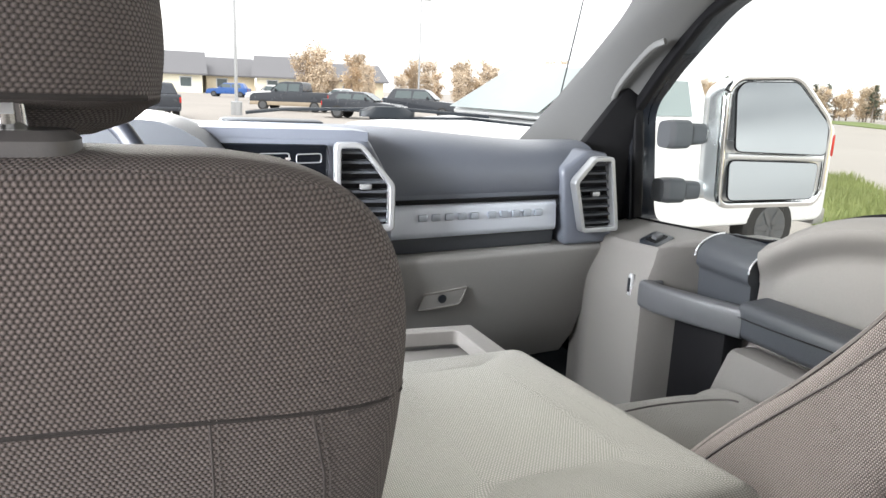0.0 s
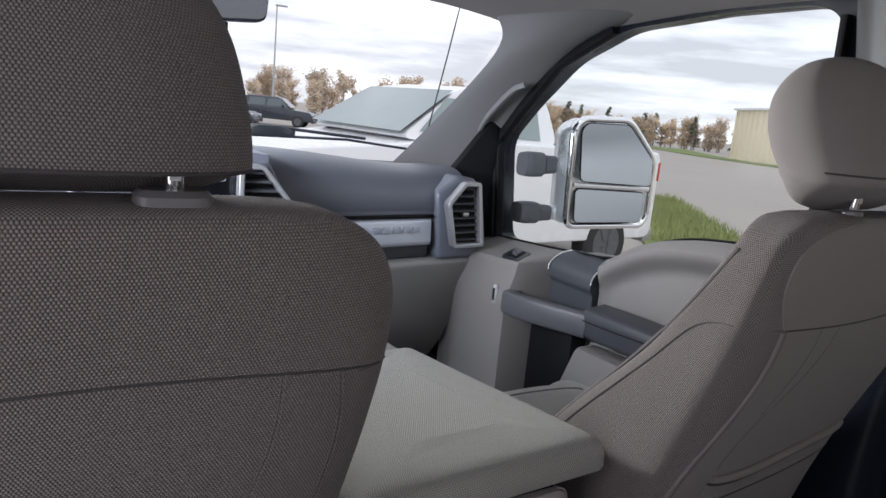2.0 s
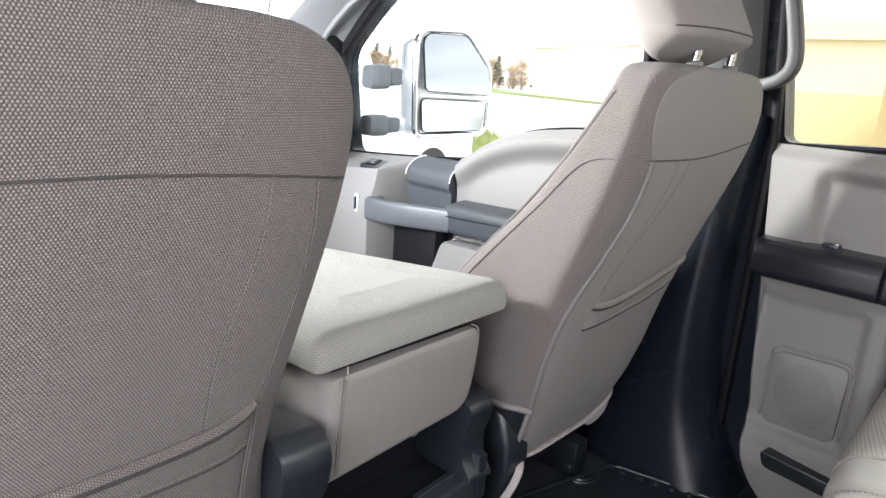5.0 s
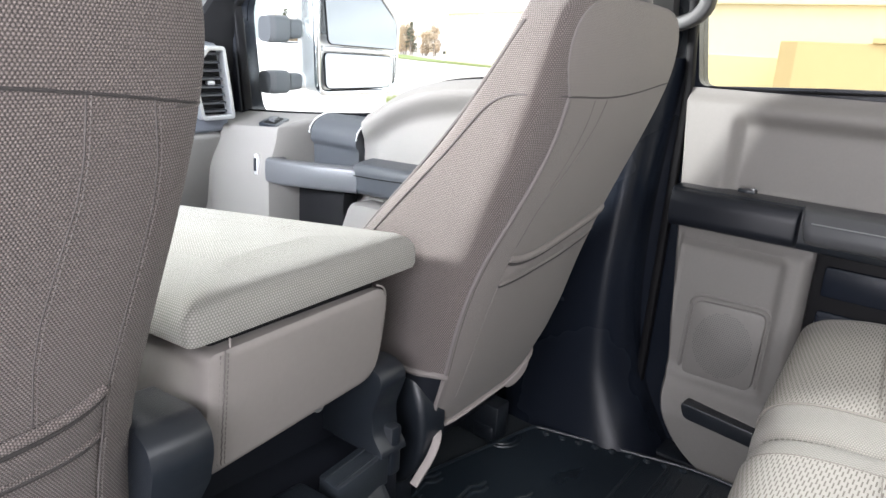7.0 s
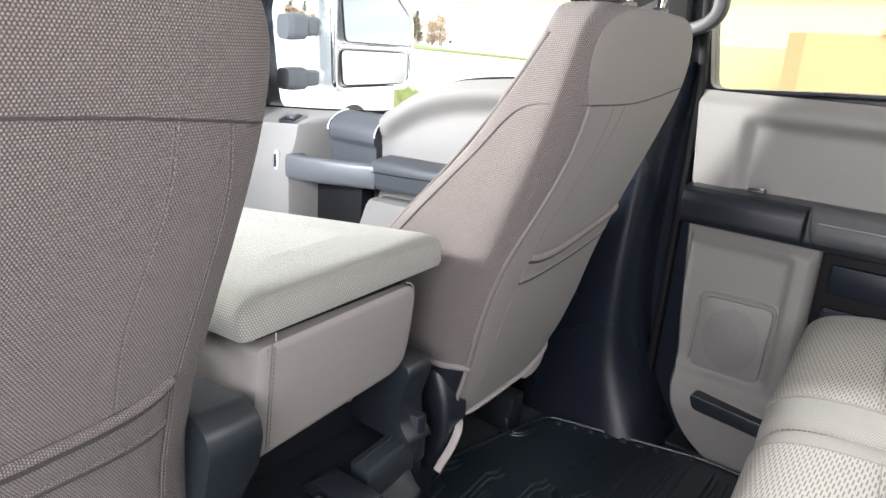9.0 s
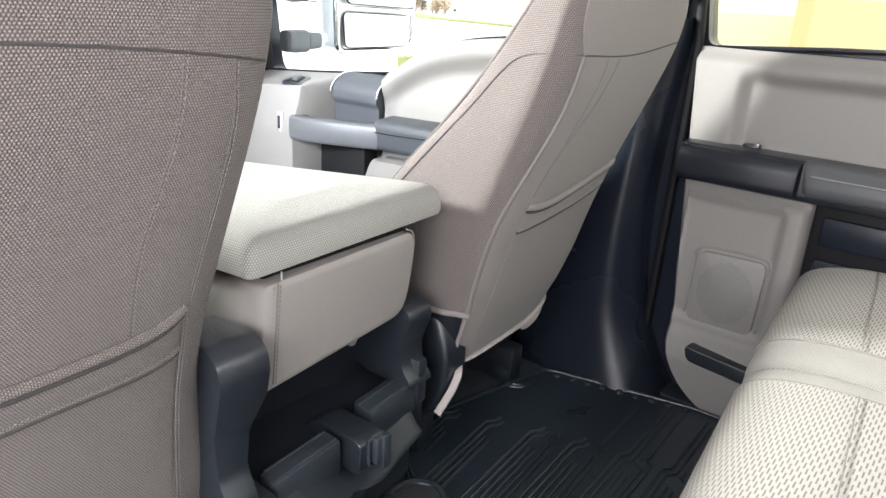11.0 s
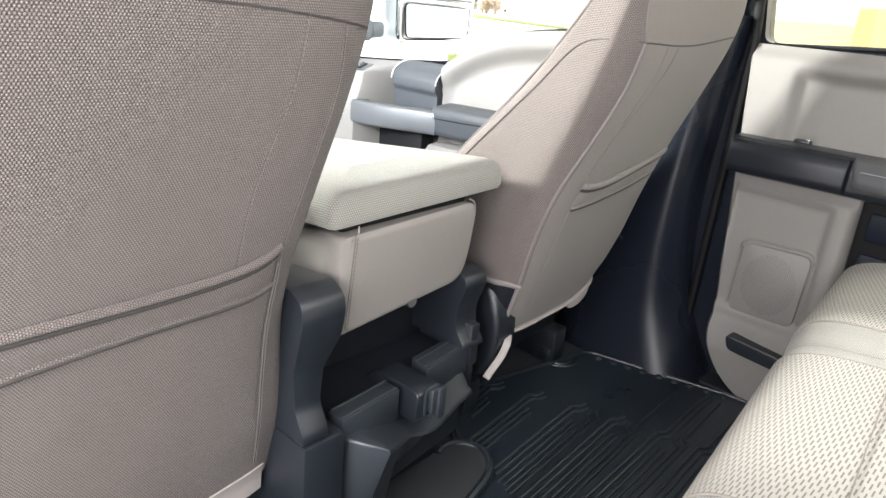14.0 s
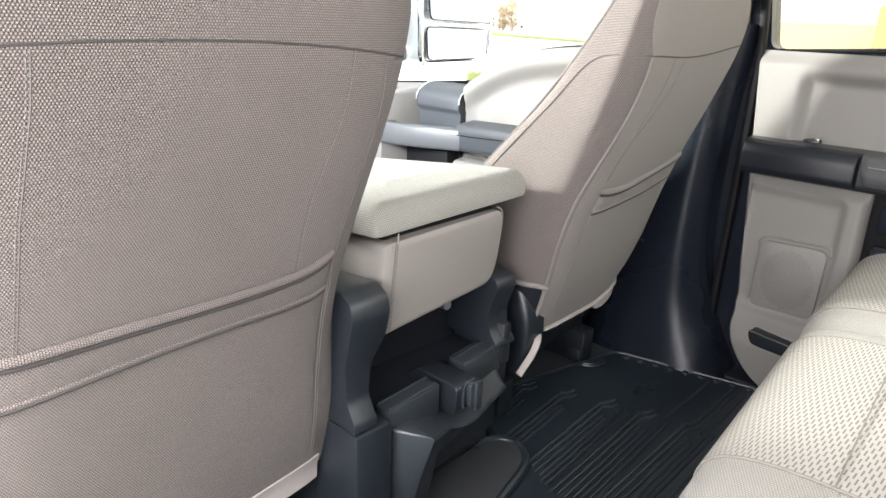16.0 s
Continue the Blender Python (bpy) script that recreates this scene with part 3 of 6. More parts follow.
def front_skin(u, v):
    y = u
    z = 0.22 + (sill_z(y) - 0.22) * v
    top = sill_z(y)
    x = 0.80
    d = top - z
    x += 0.042 * step(d, 0.03, 0.085) * (1 - step(y, 0.80, 0.88))
    x += 0.025 * (1 - step(d, 0.0, 0.02))
    x -= 0.115 * step(d, 0.0, 0.032) * step(y, 1.028, 1.040)
    x -= 0.030 * step(y, 1.028, 1.040) * step(d, 0.03, 0.16)
    x -= 0.05 * step(0.60 - z, 0.0, 0.08) * (1 - step(y, 0.78, 0.90))
    x += 0.05 * step(y, 1.28, 1.46)
    x += 0.075 * step(y, 0.846, 0.851) * (1 - step(y, 1.026, 1.031)) * (1 - step(d, 0.20, 0.24))
    return (x, y, z)


def CAP(v):
    """Section of the cap over the door pull: upright, then rolled over towards the window."""
    a = max(0.0, v - 0.55) / 0.45 * math.pi / 2
    return (0.792 + 0.012 * (1 - step(v, 0.40, 0.47)) + 0.072 * (1 - math.cos(a)) - 0.006 * math.sin(math.pi * min(1, v * 1.2)), 0.60 + 0.13 * min(1.0, v / 0.55) + 0.048 * math.sin(a))


US = sorted(set(spread(0.30, 0.84, 34) + spread(0.843, 0.853, 8) + spread(0.86, 1.0, 12) + spread(1.005, 1.045, 12) + spread(1.05, 1.47, 22)))
VS = spread(0, 1, 60)


def front_door(flip):
    side = -1 if flip else 1
    f = (lambda b: mirrored(b)) if flip else (lambda b: b)
    door = thing("door_2" if flip else "door_1", (side * 0.85, 0.85, 0.2), "%s front door with grey trim, closed" % ("driver-side" if flip else "passenger"), "door", kind="structure")
    part("door_panel", f(wall_sheet(front_skin, US, VS, (0.06, 0, 0))), M_GREY, door, "moulded grey door trim")
    cap = part("handle_cap", f(wall_sheet(lambda u, v: (CAP(v)[0], u, CAP(v)[1]), spread(0.850, 1.026, 9), spread(0, 1, 40), (0.03, 0, 0))), M_DASH, door, "dark slate cap between bright strips")
    for y in (0.847, 1.030):
        pts = [(CAP(v)[0] - 0.002, y, CAP(v)[1] + 0.001) for v in spread(0.53, 1.0, 18)]
        part("bright_strip", f(tube(pts, 0.0021, 8)), M_BRIGHT, cap, "chrome strip")
    pull = part("pull_handle", f(bar([(0.700, 1.050, 0.634), (0.664, 1.035, 0.634), (0.668, 0.99, 0.634), (0.703, 0.895, 0.635), (0.740, 0.80, 0.637), (0.744, 0.79, 0.637)], 0.040, 0.066, bevel=0.008)), M_PULL, door, "satin grey pull bar")
    pad = prism([(0.80, 0.602), (0.738, 0.604), (0.728, 0.614), (0.724, 0.662), (0.728, 0.676), (0.738, 0.682), (0.80, 0.690)], "y", 0.30, 0.800, 0.005, 3)
    for v in pad.verts:
        v.co.z += 0.016 * (1 - step(v.co.y, 0.45, 0.80))
    rest = part("armrest", f(pad), M_DASH, door, "padded dark slate armrest")
    part("armrest_seam", f(tube([(0.7235, y, 0.652 + 0.016 * (1 - step(y, 0.45, 0.80))) for y in spread(0.31, 0.795, 12)], 0.0016, 6)), M_SEAL_SHADE, rest)
    def laid(bm):
        for v in bm.verts:
            k = v.co.x - 0.69
            v.co.z += 0.17 * k
            v.co.y += 0.55 * k
        return f(bm)
    sw = part("window_switch", laid(prism(rounded([(0.693, 1.050), (0.770, 1.050), (0.770, 1.135), (0.693, 1.135)], 0.012), "z", 0.722, 0.7445, 0.003)), M_BLACK, door, "black window switch plate")
    part("switch_well", laid(prism(rounded([(0.703, 1.068), (0.760, 1.068), (0.760, 1.118), (0.703, 1.118)], 0.008), "z", 0.740, 0.7455, 0.001)), M_SEAL_SHADE, sw)
    part("switch_lever", laid(prism([(0.716, 1.080), (0.748, 1.080), (0.744, 1.106), (0.720, 1.106)], "z", 0.742, 0.7535, 0.003)), M_PULL, sw, "small grey rocker")
    badge = part("side_badge", f(box(0.653, 0.664, 1.088, 1.104, 0.612, 0.668, 0.005)), M_BRIGHT, door, "small bright-rimmed slot")
    part("slot", f(box(0.650, 0.657, 1.0915, 1.1005, 0.622, 0.658, 0.002)), M_BLACK, badge, "black slot")
    # Solid black block in place of the pocket's shaded hollow.
    part("door_pocket", f(box(0.742, 0.795, 0.845, 1.024, 0.26, 0.605, 0.006)), M_SEAL_SHADE, door, "solid black block painting the shade of the door pocket")
    part("lower_shield", f(prism([(0.52, 0.25), (0.855, 0.25), (0.875, 0.40), (0.80, 0.585), (0.52, 0.595)], "x", 0.712, 0.79, 0.02)), M_GREY, door, "grey lower door shield")
    part("speaker_grille", f(prism(rounded([(0.55, 0.30), (0.72, 0.30), (0.745, 0.42), (0.69, 0.50), (0.55, 0.50)], 0.04), "x", 0.706, 0.72, 0.004)), M_GREY_DARK, door, "dark grey speaker grille")
    part("corner_sail", f(prism([(1.425, 0.735), (1.60, 0.75), (1.62, 0.96), (1.475, 1.07)], "x", 0.845, 0.90, 0.01)), M_BLACK_SOFT, door, "black corner sail panel")
    part("window_channel", f(bar([(0.868, 1.425, 0.745), (0.868, 1.455, 0.95), (0.868, 1.475, 1.065)], 0.02, 0.03, (1, 0, 0))), M_SEAL_SHADE, door)
    part("window_seal", f(tube([(0.868, y, sill_z(y) + 0.003) for y in spread(0.32, 1.43, 30)], 0.003, 6)), M_SEAL_SHADE, door)
    return door


front_door(False)
front_door(True)

# ---- rear doors ----


def rear_skin(u, v):
    y = u
    top = 0.93 + 0.03 * step(-y, 0.0, 0.8)
    z = 0.185 + (top - 0.185) * v
    edge = 0.022
    # bottom front corner runs back in a curve
    drop = max(0.0, min(1.0, (0.345 - z) / 0.16))
    lim = 0.015 + 0.085 * (z - 0.62) - 0.15 * (1 - math.sqrt(1 - drop * drop))
    yy = lim - y
    x = 0.848 + 0.02 * (1 - step(top - z, 0.0, 0.03)) * 0.8
    inside = step(-yy, 0.055, 0.085) * step(z, 0.735, 0.75) * (1 - step(z, 0.865, 0.895))
    x += 0.020 * inside
    low = step(-yy, 0.0, 0.012) * (1 - step(-yy, 0.222, 0.240)) * step(z, 0.30, 0.33) * (1 - step(z, 0.645, 0.665))
    low2 = step(-yy, 0.004, 0.012) * (1 - step(-yy, 0.185, 0.205)) * step(z, 0.37, 0.39) * (1 - step(z, 0.63, 0.65))
    x += -0.012 * low + 0.010 * low2
    x -= 0.045 * (1 - step(z, 0.29, 0.36))
    x += 0.03 * step(-yy, 0.236, 0.250) * step(z, 0.47, 0.50) * (1 - step(z, 0.66, 0.69))
    x += 0.03 * (1 - step(y, -0.001, 0.012))
    return (x, yy, z)


def rear_door(flip):
    side = -1 if flip else 1
    f = (lambda b: mirrored(b)) if flip else (lambda b: b)
    door = thing("door_4" if flip else "door_3", (side * 0.87, -0.35, 0.2), "%s rear door with grey trim and black armrest, closed" % ("driver-side" if flip else "passenger-side"), "door", kind="structure")
    part("door_panel", f(wall_sheet(rear_skin, sorted(set(spread(0.28, 0.80, 14) + spread(0.0, 0.28, 66))), spread(0, 1, 110), (0.05, 0, 0))), M_GREY, door, "moulded grey door trim")
    rest = part("armrest", f(prism([(0.862, 0.672), (0.812, 0.675), (0.806, 0.686), (0.808, 0.742), (0.814, 0.749), (0.862, 0.752)], "y", -0.80, 0.017, 0.003, 2)), M_BLACK, door, "black armrest with a flat ledge on top")
    part("armrest_pad", f(loft([[(x + 0.016 * e, y, z) for x, z in rounded([(0.816, 0.677), (0.796, 0.679), (0.788, 0.692), (0.789, 0.726), (0.797, 0.744), (0.816, 0.747)], 0.006, 3)] for y, e in ((-0.2130, 1.0), (-0.2118, 0.45), (-0.2090, 0.12), (-0.2040, 0.0), (0.004, 0.0), (0.012, 0.3), (0.016, 1.0))])), M_BLACK_SOFT, rest, "padded black armrest face")
    lock = part("lock_slider", f(box(0.818, 0.838, -0.128, -0.098, 0.755, 0.762, 0.002)), M_BLACK, rest)
    part("lock_tip", f(box(0.822, 0.832, -0.126, -0.119, 0.760, 0.765, 0.001)), M_SATIN, lock, "small bright lock tip")
    pull = part("pull_handle", f(loft([[(x + 0.020 * e, y - 0.012 * (0.75 - z) / 0.06, z) for x, z in rounded([(0.816, 0.690), (0.784, 0.692), (0.772, 0.700), (0.768, 0.712), (0.772, 0.730), (0.786, 0.748), (0.816, 0.753)], 0.004, 2)] for y, e in ((-0.2150, 0.9), (-0.2165, 0.55), (-0.2215, 0.25), (-0.232, 0.0), (-0.60, 0.0))])), M_PULL, door, "satin grey pull handle")
    # Thin light tube drawn in as the highlight on the handle's crease.
    part("bright_edge", f(tube([(0.7705, y, 0.7315) for y in spread(-0.236, -0.60, 8)], 0.0011, 6)), M_SATIN, pull, "light tube standing in for the handle crease's highlight")
    part("switch_bay", f(box(0.826, 0.862, -0.60, -0.244, 0.48, 0.682, 0.008)), M_SEAL_SHADE, door, "black switch bay under the handle")
    for z0, z1 in ((0.60, 0.655), (0.50, 0.575)):
        part("bay_divider", f(box(0.818, 0.830, -0.60, -0.262, z0, z1, 0.006)), M_POST, door)
    grille = part("speaker_grille", f(prism(rounded([(-0.045, 0.372), (-0.18, 0.376), (-0.185, 0.535), (-0.05, 0.530)], 0.02), "x", 0.838, 0.856, 0.004)), M_GREY, door, "grey perforated speaker grille")
    loop = rounded([(-0.038, 0.362), (-0.187, 0.366), (-0.192, 0.545), (-0.043, 0.540)], 0.025)
    part("grille_rim", f(tube([(0.846, a, b) for a, b in loop], 0.0035, 6, True)), M_GREY, door)
    holes = bmesh.new()
    for i in range(29):
        for j in range(33):
            yy, zz = -0.115 + (i - 14) * 0.0042 + (j % 2) * 0.0021, 0.452 + (j - 16) * 0.0041
            if ((yy + 0.115) / 0.056) ** 2 + ((zz - 0.452) / 0.066) ** 2 < 1:
                ring = [holes.verts.new((0.8374, yy + 0.0011 * math.cos(k * math.pi / 3), zz + 0.0011 * math.sin(k * math.pi / 3))) for k in range(6)]
                holes.faces.new(ring)
    tagged(part("grille_holes", f(holes), M_HANDLE, grille, "fine dark speaker perforations", smooth=False), kind="stuff")
    part("map_pocket", f(prism(rounded([(-0.070, 0.334), (-0.30, 0.315), (-0.30, 0.285), (-0.080, 0.302)], 0.012), "x", 0.79, 0.84, 0.004)), M_BLACK, door, "black map pocket opening")
    part("window_seal", f(tube([(0.872, y, 0.932 + 0.03 * step(-y, 0.0, 0.8)) for y in spread(0.0, -0.78, 12)], 0.0025, 6)), M_SEAL_SHADE, door)
    return door


rear_door(False)

# ---- front seats ----
BACK = smooth_table([(0.350, 0.130, 0.350, 0.198), (0.45, 0.104, 0.370, 0.212), (0.55, 0.086, 0.380, 0.228), (0.65, 0.062, 0.330, 0.238), (0.75, 0.026, 0.243, 0.241), (0.85, -0.010, 0.135, 0.243), (0.93, -0.035, 0.078, 0.244), (0.985, -0.044, 0.040, 0.240), (1.02, -0.045, 0.027, 0.226), (1.038, -0.045, 0.030, 0.205), (1.049, -0.040, 0.030, 0.178), (1.053, -0.022, 0.022, 0.145), (1.054, -0.002, 0.014, 0.10)], 2)
LOW_TILT = 0.06  # rise of the lower hem towards the passenger side
SC = -0.44  # the driver seat's middle


SHIFT = 0.0  # how far the lower back leans to the console side
WAIST = [(0.4, 1.0), (1.05, 1.0)]  # how much of its half width the outer side keeps
CRISP = 0.0  # how crisp the console-side corner is


def low_rise(off, z):
    """How far the lower hem rises at off metres from the middle."""
    return (LOW_TILT * off if CRISP == 0 else LOW_TILT * max(0.0, off - 0.04)) * (1 - step(z, 0.370, 0.56))


def mid_x(z):
    return SC + SHIFT * (1 - step(z, 0.48, 0.80))


def corner(c, z):
    """Exponents of the section: across and along."""
    square = 0.18 * (1 - step(z, 0.42, 0.62)) if CRISP == 0 else 0.0
    sharp = CRISP if c < 0 else 0.0
    return 0.36 - square - sharp, 0.42 - square - sharp


def back_ring(z, grow=0.0, count=128):
    yr, yf, hw = interp(BACK, z)
    cy, hy = (yr + yf) / 2, (yf - yr) / 2 + grow
    ring = []
    for i in range(count):
        a = 2 * math.pi * i / count
        c, s = math.cos(a), math.sin(a)
        ex, ey = corner(c, z)
        y = cy + hy * math.copysign(abs(s) ** ey, s)
        w = (y - yr) / max(0.01, yf - yr)
        half = hw + grow + (max(hw, 0.235 if z < 0.9 else hw) - hw) * w
        bow = 0.010 * (1 - c * c) * (-1 if s < 0 else 0)
        half *= interp(WAIST, z)[0] if c > 0 else 1.0
        x = half * math.copysign(abs(c) ** ex, c)
        ring.append((mid_x(z) + x, y + bow, z + low_rise(x, z)))
    return ring


def back_at(off, z, proud=0.0):
    """The place on the seat's rear face off metres to the side of its middle at height z."""
    yr, yf, hw = interp(BACK, z)
    hy = (yf - yr) / 2
    hw *= interp(WAIST, z)[0] if off > 0 else 1.0
    k = min(0.999, abs(off) / hw)
    ex, ey = corner(off, z)
    c = k ** (1 / ex)
    s = math.sqrt(max(0.0, 1 - c * c))
    return (mid_x(z) + off, (yr + yf) / 2 - hy * s ** ey - 0.010 * s * s - proud, z + low_rise(off, z))


def side_at(s, z, w):
    """The place on the seat back's side s at height z, w of the way from its rear to its front."""
    yr, yf, hw = interp(BACK, z)
    ex, ey = corner(s, z)
    k = min(0.999, abs(2 * w - 1)) ** (1 / ey)
    c = math.sqrt(1 - k * k) ** ex
    half = (hw + (max(hw, 0.235 if z < 0.9 else hw) - hw) * w) * (interp(WAIST, z)[0] if s > 0 else 1.0)
    return (mid_x(z) + s * half * c, yr + w * (yf - yr) - (0.010 * k * k if w < 0.5 else 0.0), z + low_rise(s * half, z))


HEAD = smooth_table([(1.055, 0.012, 0.026, 0.070), (1.060, 0.004, 0.036, 0.098), (1.068, -0.012, 0.047, 0.112), (1.077, -0.032, 0.056, 0.119), (1.085, -0.050, 0.062, 0.124), (1.0895, -0.059, 0.067, 0.126), (1.095, -0.062, 0.072, 0.127), (1.102, -0.062, 0.075, 0.127), (1.108, -0.060, 0.080, 0.128), (1.125, -0.051, 0.090, 0.129), (1.15, -0.038, 0.101, 0.127), (1.18, -0.022, 0.104, 0.122), (1.205, -0.008, 0.096, 0.112), (1.228, 0.008, 0.075, 0.094), (1.24, 0.020, 0.052, 0.06), (1.244, 0.030, 0.036, 0.02)], 2)
HEAD_OPEN = [(1.055, 0.016, 0.026, 0.070), (1.062, 0.012, 0.036, 0.098), (1.076, -0.002, 0.050, 0.114), (1.090, -0.016, 0.063, 0.121), (1.096, -0.034, 0.070, 0.126), (1.0995, -0.056, 0.073, 0.127)]


# lines on the backs: height, then how far from the middle
PIPE = smooth_table([(0.415, 0.186), (0.445, 0.189), (0.48, 0.193), (0.52, 0.198), (0.56, 0.204), (0.61, 0.208), (0.67, 0.211), (0.72, 0.209), (0.77, 0.201), (0.824, 0.190), (0.867, 0.184), (0.926, 0.189)], 1)
BAND = smooth_table([(0.700, 0.157), (0.74, 0.153), (0.787, 0.136), (0.836, 0.094), (0.882, 0.071), (0.921, 0.066)], 2)
TUCK = smooth_table([(0.775, 0.150), (0.808, 0.130), (0.853, 0.112), (0.892, 0.104), (0.922, 0.108)], 1)
INNER_LINE = smooth_table([(0.692, 0.122), (0.77, 0.119), (0.83, 0.131), (0.88, 0.143), (0.940, 0.142)], 1)
OUTER_LINE = smooth_table([(0.385, 0.188), (0.50, 0.181), (0.57, 0.179), (0.62, 0.178), (0.70, 0.179), (0.75, 0.184), (0.811, 0.192), (0.874, 0.199), (0.933, 0.188)], 1)
SHOULDER = [(0.926, 0.187), (0.952, 0.205), (0.980, 0.210), (0.997, 0.206), (1.014, 0.197), (1.031, 0.174), (1.043, 0.130), (1.0485, 0.074), (1.0535, 0.02)]
FAR_INNER = [(0.692, 0.154), (0.818, 0.147), (0.90, 0.137), (0.940, 0.135)]
FAR_OUTER = [(0.40, 0.196), (0.73, 0.190), (0.85, 0.183), (0.940, 0.179)]


def sewn(line, parent, out=0.003, yarn=True):
    """A sewn seam: a fine dark groove with a row of stitches beside it."""
    seam = part("stitched_seam", tube(line, 0.0010, 6), M_SEAM, parent)
    if yarn:
        tagged(part("stitches", stitches([(x + out, y - 0.0006, z) for x, y, z in line]), M_STITCH, seam), kind="stuff")
    return seam


def cross_z(off, piped):
    return interp(smooth_table([(-0.24, 0.922), (-0.19, 0.926), (-0.066, 0.921), (0.03, 0.925), (0.157, 0.939), (0.24, 0.940)], 2), off)[0] if piped else 0.944 - 0.26 * (off + 0.03) ** 2


def front_seat(label, piped):
    seat = thing("front_seat", (SC, 0.25, FLOOR), label, "car seat", "front seats")
    zs = [r[0] for r in BACK]
    hx, px, py, top_n = (-0.005, 0.022, -0.022, 2.6) if piped else (-0.011, 0.0, -0.022, 2.7)
    back = part("backrest", loft([back_ring(z, 0.0, 192) for z in spread(zs[0], 1.0, 100) + sorted(spread(1.004, 1.052, 15) + [1.053, 1.054])]), M_CLOTH, seat, "grey honeycomb-woven seat back")
    lay = back.data.uv_layers["UVMap"].data
    for f in back.data.polygons:
        n = f.normal
        for k in f.loop_indices:
            p = back.data.vertices[back.data.loops[k].vertex_index].co
            lay[k].uv = (p.x, p.y) if abs(n.z) > 0.8 else (p.y * 1.05, p.z) if abs(n.x) > 0.62 else (p.x, p.z * 1.05)
    if piped:
        # the rear panel is of a finer cloth than the bolsters
        back.data.materials.append(M_CLOTH_FINE)
        back.data.materials.append(M_BLACK_SOFT)
        for f in back.data.polygons:
            x, z = f.center.x + ORIGIN[back].x - mid_x(f.center.z + FLOOR), f.center.z + FLOOR
            edge = interp(PIPE if z < 0.926 else SHOULDER, z)[0]
            if z < 0.522 and x < 0 and (x < -edge or f.normal.y > 0):
                f.material_index = 2
            elif f.normal.y < -0.25 and x > -edge:
                f.material_index = 1
    rows = HEAD if piped else HEAD_OPEN + [r for r in HEAD if r[0] > 1.1005]
    table = [(z if piped else (1.075 + (z - 1.101) * 0.45 if z < 1.101 else z - 0.026), a, b, w if piped else w * 1.06) for z, a, b, w in rows]
    head = part("headrest", loft([oval(SC + hx, (a + b) / 2, z, w, (b - a) / 2, top_n, 56) for z, a, b, w in table]), M_CLOTH_FINE if piped else M_CLOTH_HEAD, seat, "grey cloth headrest on two bright posts")
    edge_z = 1.1015 if piped else 1.0755
    ra, rb, rw = interp(table, edge_z)
    part("headrest_seam", tube([p for p in oval(SC + hx, (ra + rb) / 2, edge_z, rw, (rb - ra) / 2, top_n, 72) if p[1] < ra + 0.045], 0.0014, 6), M_SEAM_DARK, head)
    for x in (px - 0.07, px + 0.07):
        part("post", loft([oval(SC + x, y + py, z, 0.0065, 0.0065, 2, 14) for y, z in ((0.012, 0.98), (0.006, 1.05), (0.0, 1.096))]), M_CHROME, head, "bright metal post")
        part("guide_sleeve", loft([oval(SC + x, 0.004 + py, z, w, d, 3.5, 20) for z, w, d in ((1.044, 0.025, 0.018), (1.058, 0.0245, 0.017), (1.062, 0.021, 0.013))] if not piped else [oval(SC + x, 0.004 + py, z, w, d, 3.0, 16) for z, w, d in ((1.044, 0.013, 0.012), (1.058, 0.012, 0.011), (1.060, 0.009, 0.008))]), M_COLLAR, seat, "grey plastic post sleeve")
        part("post_notch", box(SC + x - 0.0035, SC + x + 0.0035, py - 0.0035, py - 0.0028 + 0.0005, 1.068, 1.084, 0.0), M_SATIN, head)
    # seams
    offs = spread(-0.189, 0.215, 41) if piped else spread(-0.2395, 0.2395, 41)
    part("cross_seam", tube([back_at(x, cross_z(x, piped), -0.0008) for x in offs], 0.0016, 6), M_SEAM_DARK, seat, "dark stitched cross seam")
    if piped:
        line = [back_at(-interp(PIPE, z)[0], z, 0.0006) for z in spread(0.520, 0.924, 48)]
        pipe = part("edge_piping", tube(line, 0.0030, 8), M_PIPING, seat, "raised grey edge piping")
        tagged(part("stitches", stitches([back_at(-interp(PIPE, z)[0] + 0.009, z, 0.0002) for z in spread(0.53, 0.922, 40)]), M_STITCH, pipe), kind="stuff")
        part("piping_groove", tube([back_at(-interp(PIPE, z)[0] + 0.0062, z, -0.0006) for z in spread(0.52, 0.923, 40)], 0.0011, 6), M_SEAM, pipe)
        part("edge_piping", tube([back_at(-interp(PIPE, z)[0], z, 0.001) for z in spread(0.420, 0.515, 12)], 0.0045, 8), M_STITCH, seat, "loose cloth edge below the hem")
        sewn([back_at(-interp(BAND, z)[0], z, -0.0005) for z in spread(0.715, 0.919, 32)], seat)
        sewn([back_at(-interp(TUCK, z)[0], z, -0.0005) for z in spread(0.80, 0.919, 20)], seat, yarn=False)
        rise = [back_at(-off, z, 0.0002) for z, off in SHOULDER[:-1]]
        sewn(curve_points(rise, 1), seat, 0.004)
        part("shoulder_seam", tube([(x, y + 0.0008, z) for x, y, z in curve_points(rise, 1)], 0.0022, 6), M_PIPING, seat)
        arch = [side_at(-1, z, w) for z, w in ((0.66, 0.83), (0.73, 0.815), (0.812, 0.780), (0.85, 0.74), (0.880, 0.705), (0.900, 0.655), (0.913, 0.59), (0.921, 0.50), (0.925, 0.38), (0.926, 0.22), (0.926, 0.08))] + [back_at(-0.20, 0.926, -0.0006), back_at(-0.189, 0.926, -0.0006)]
        part("side_seam", tube(curve_points(arch, 2), 0.0015, 6), M_SEAM, seat)
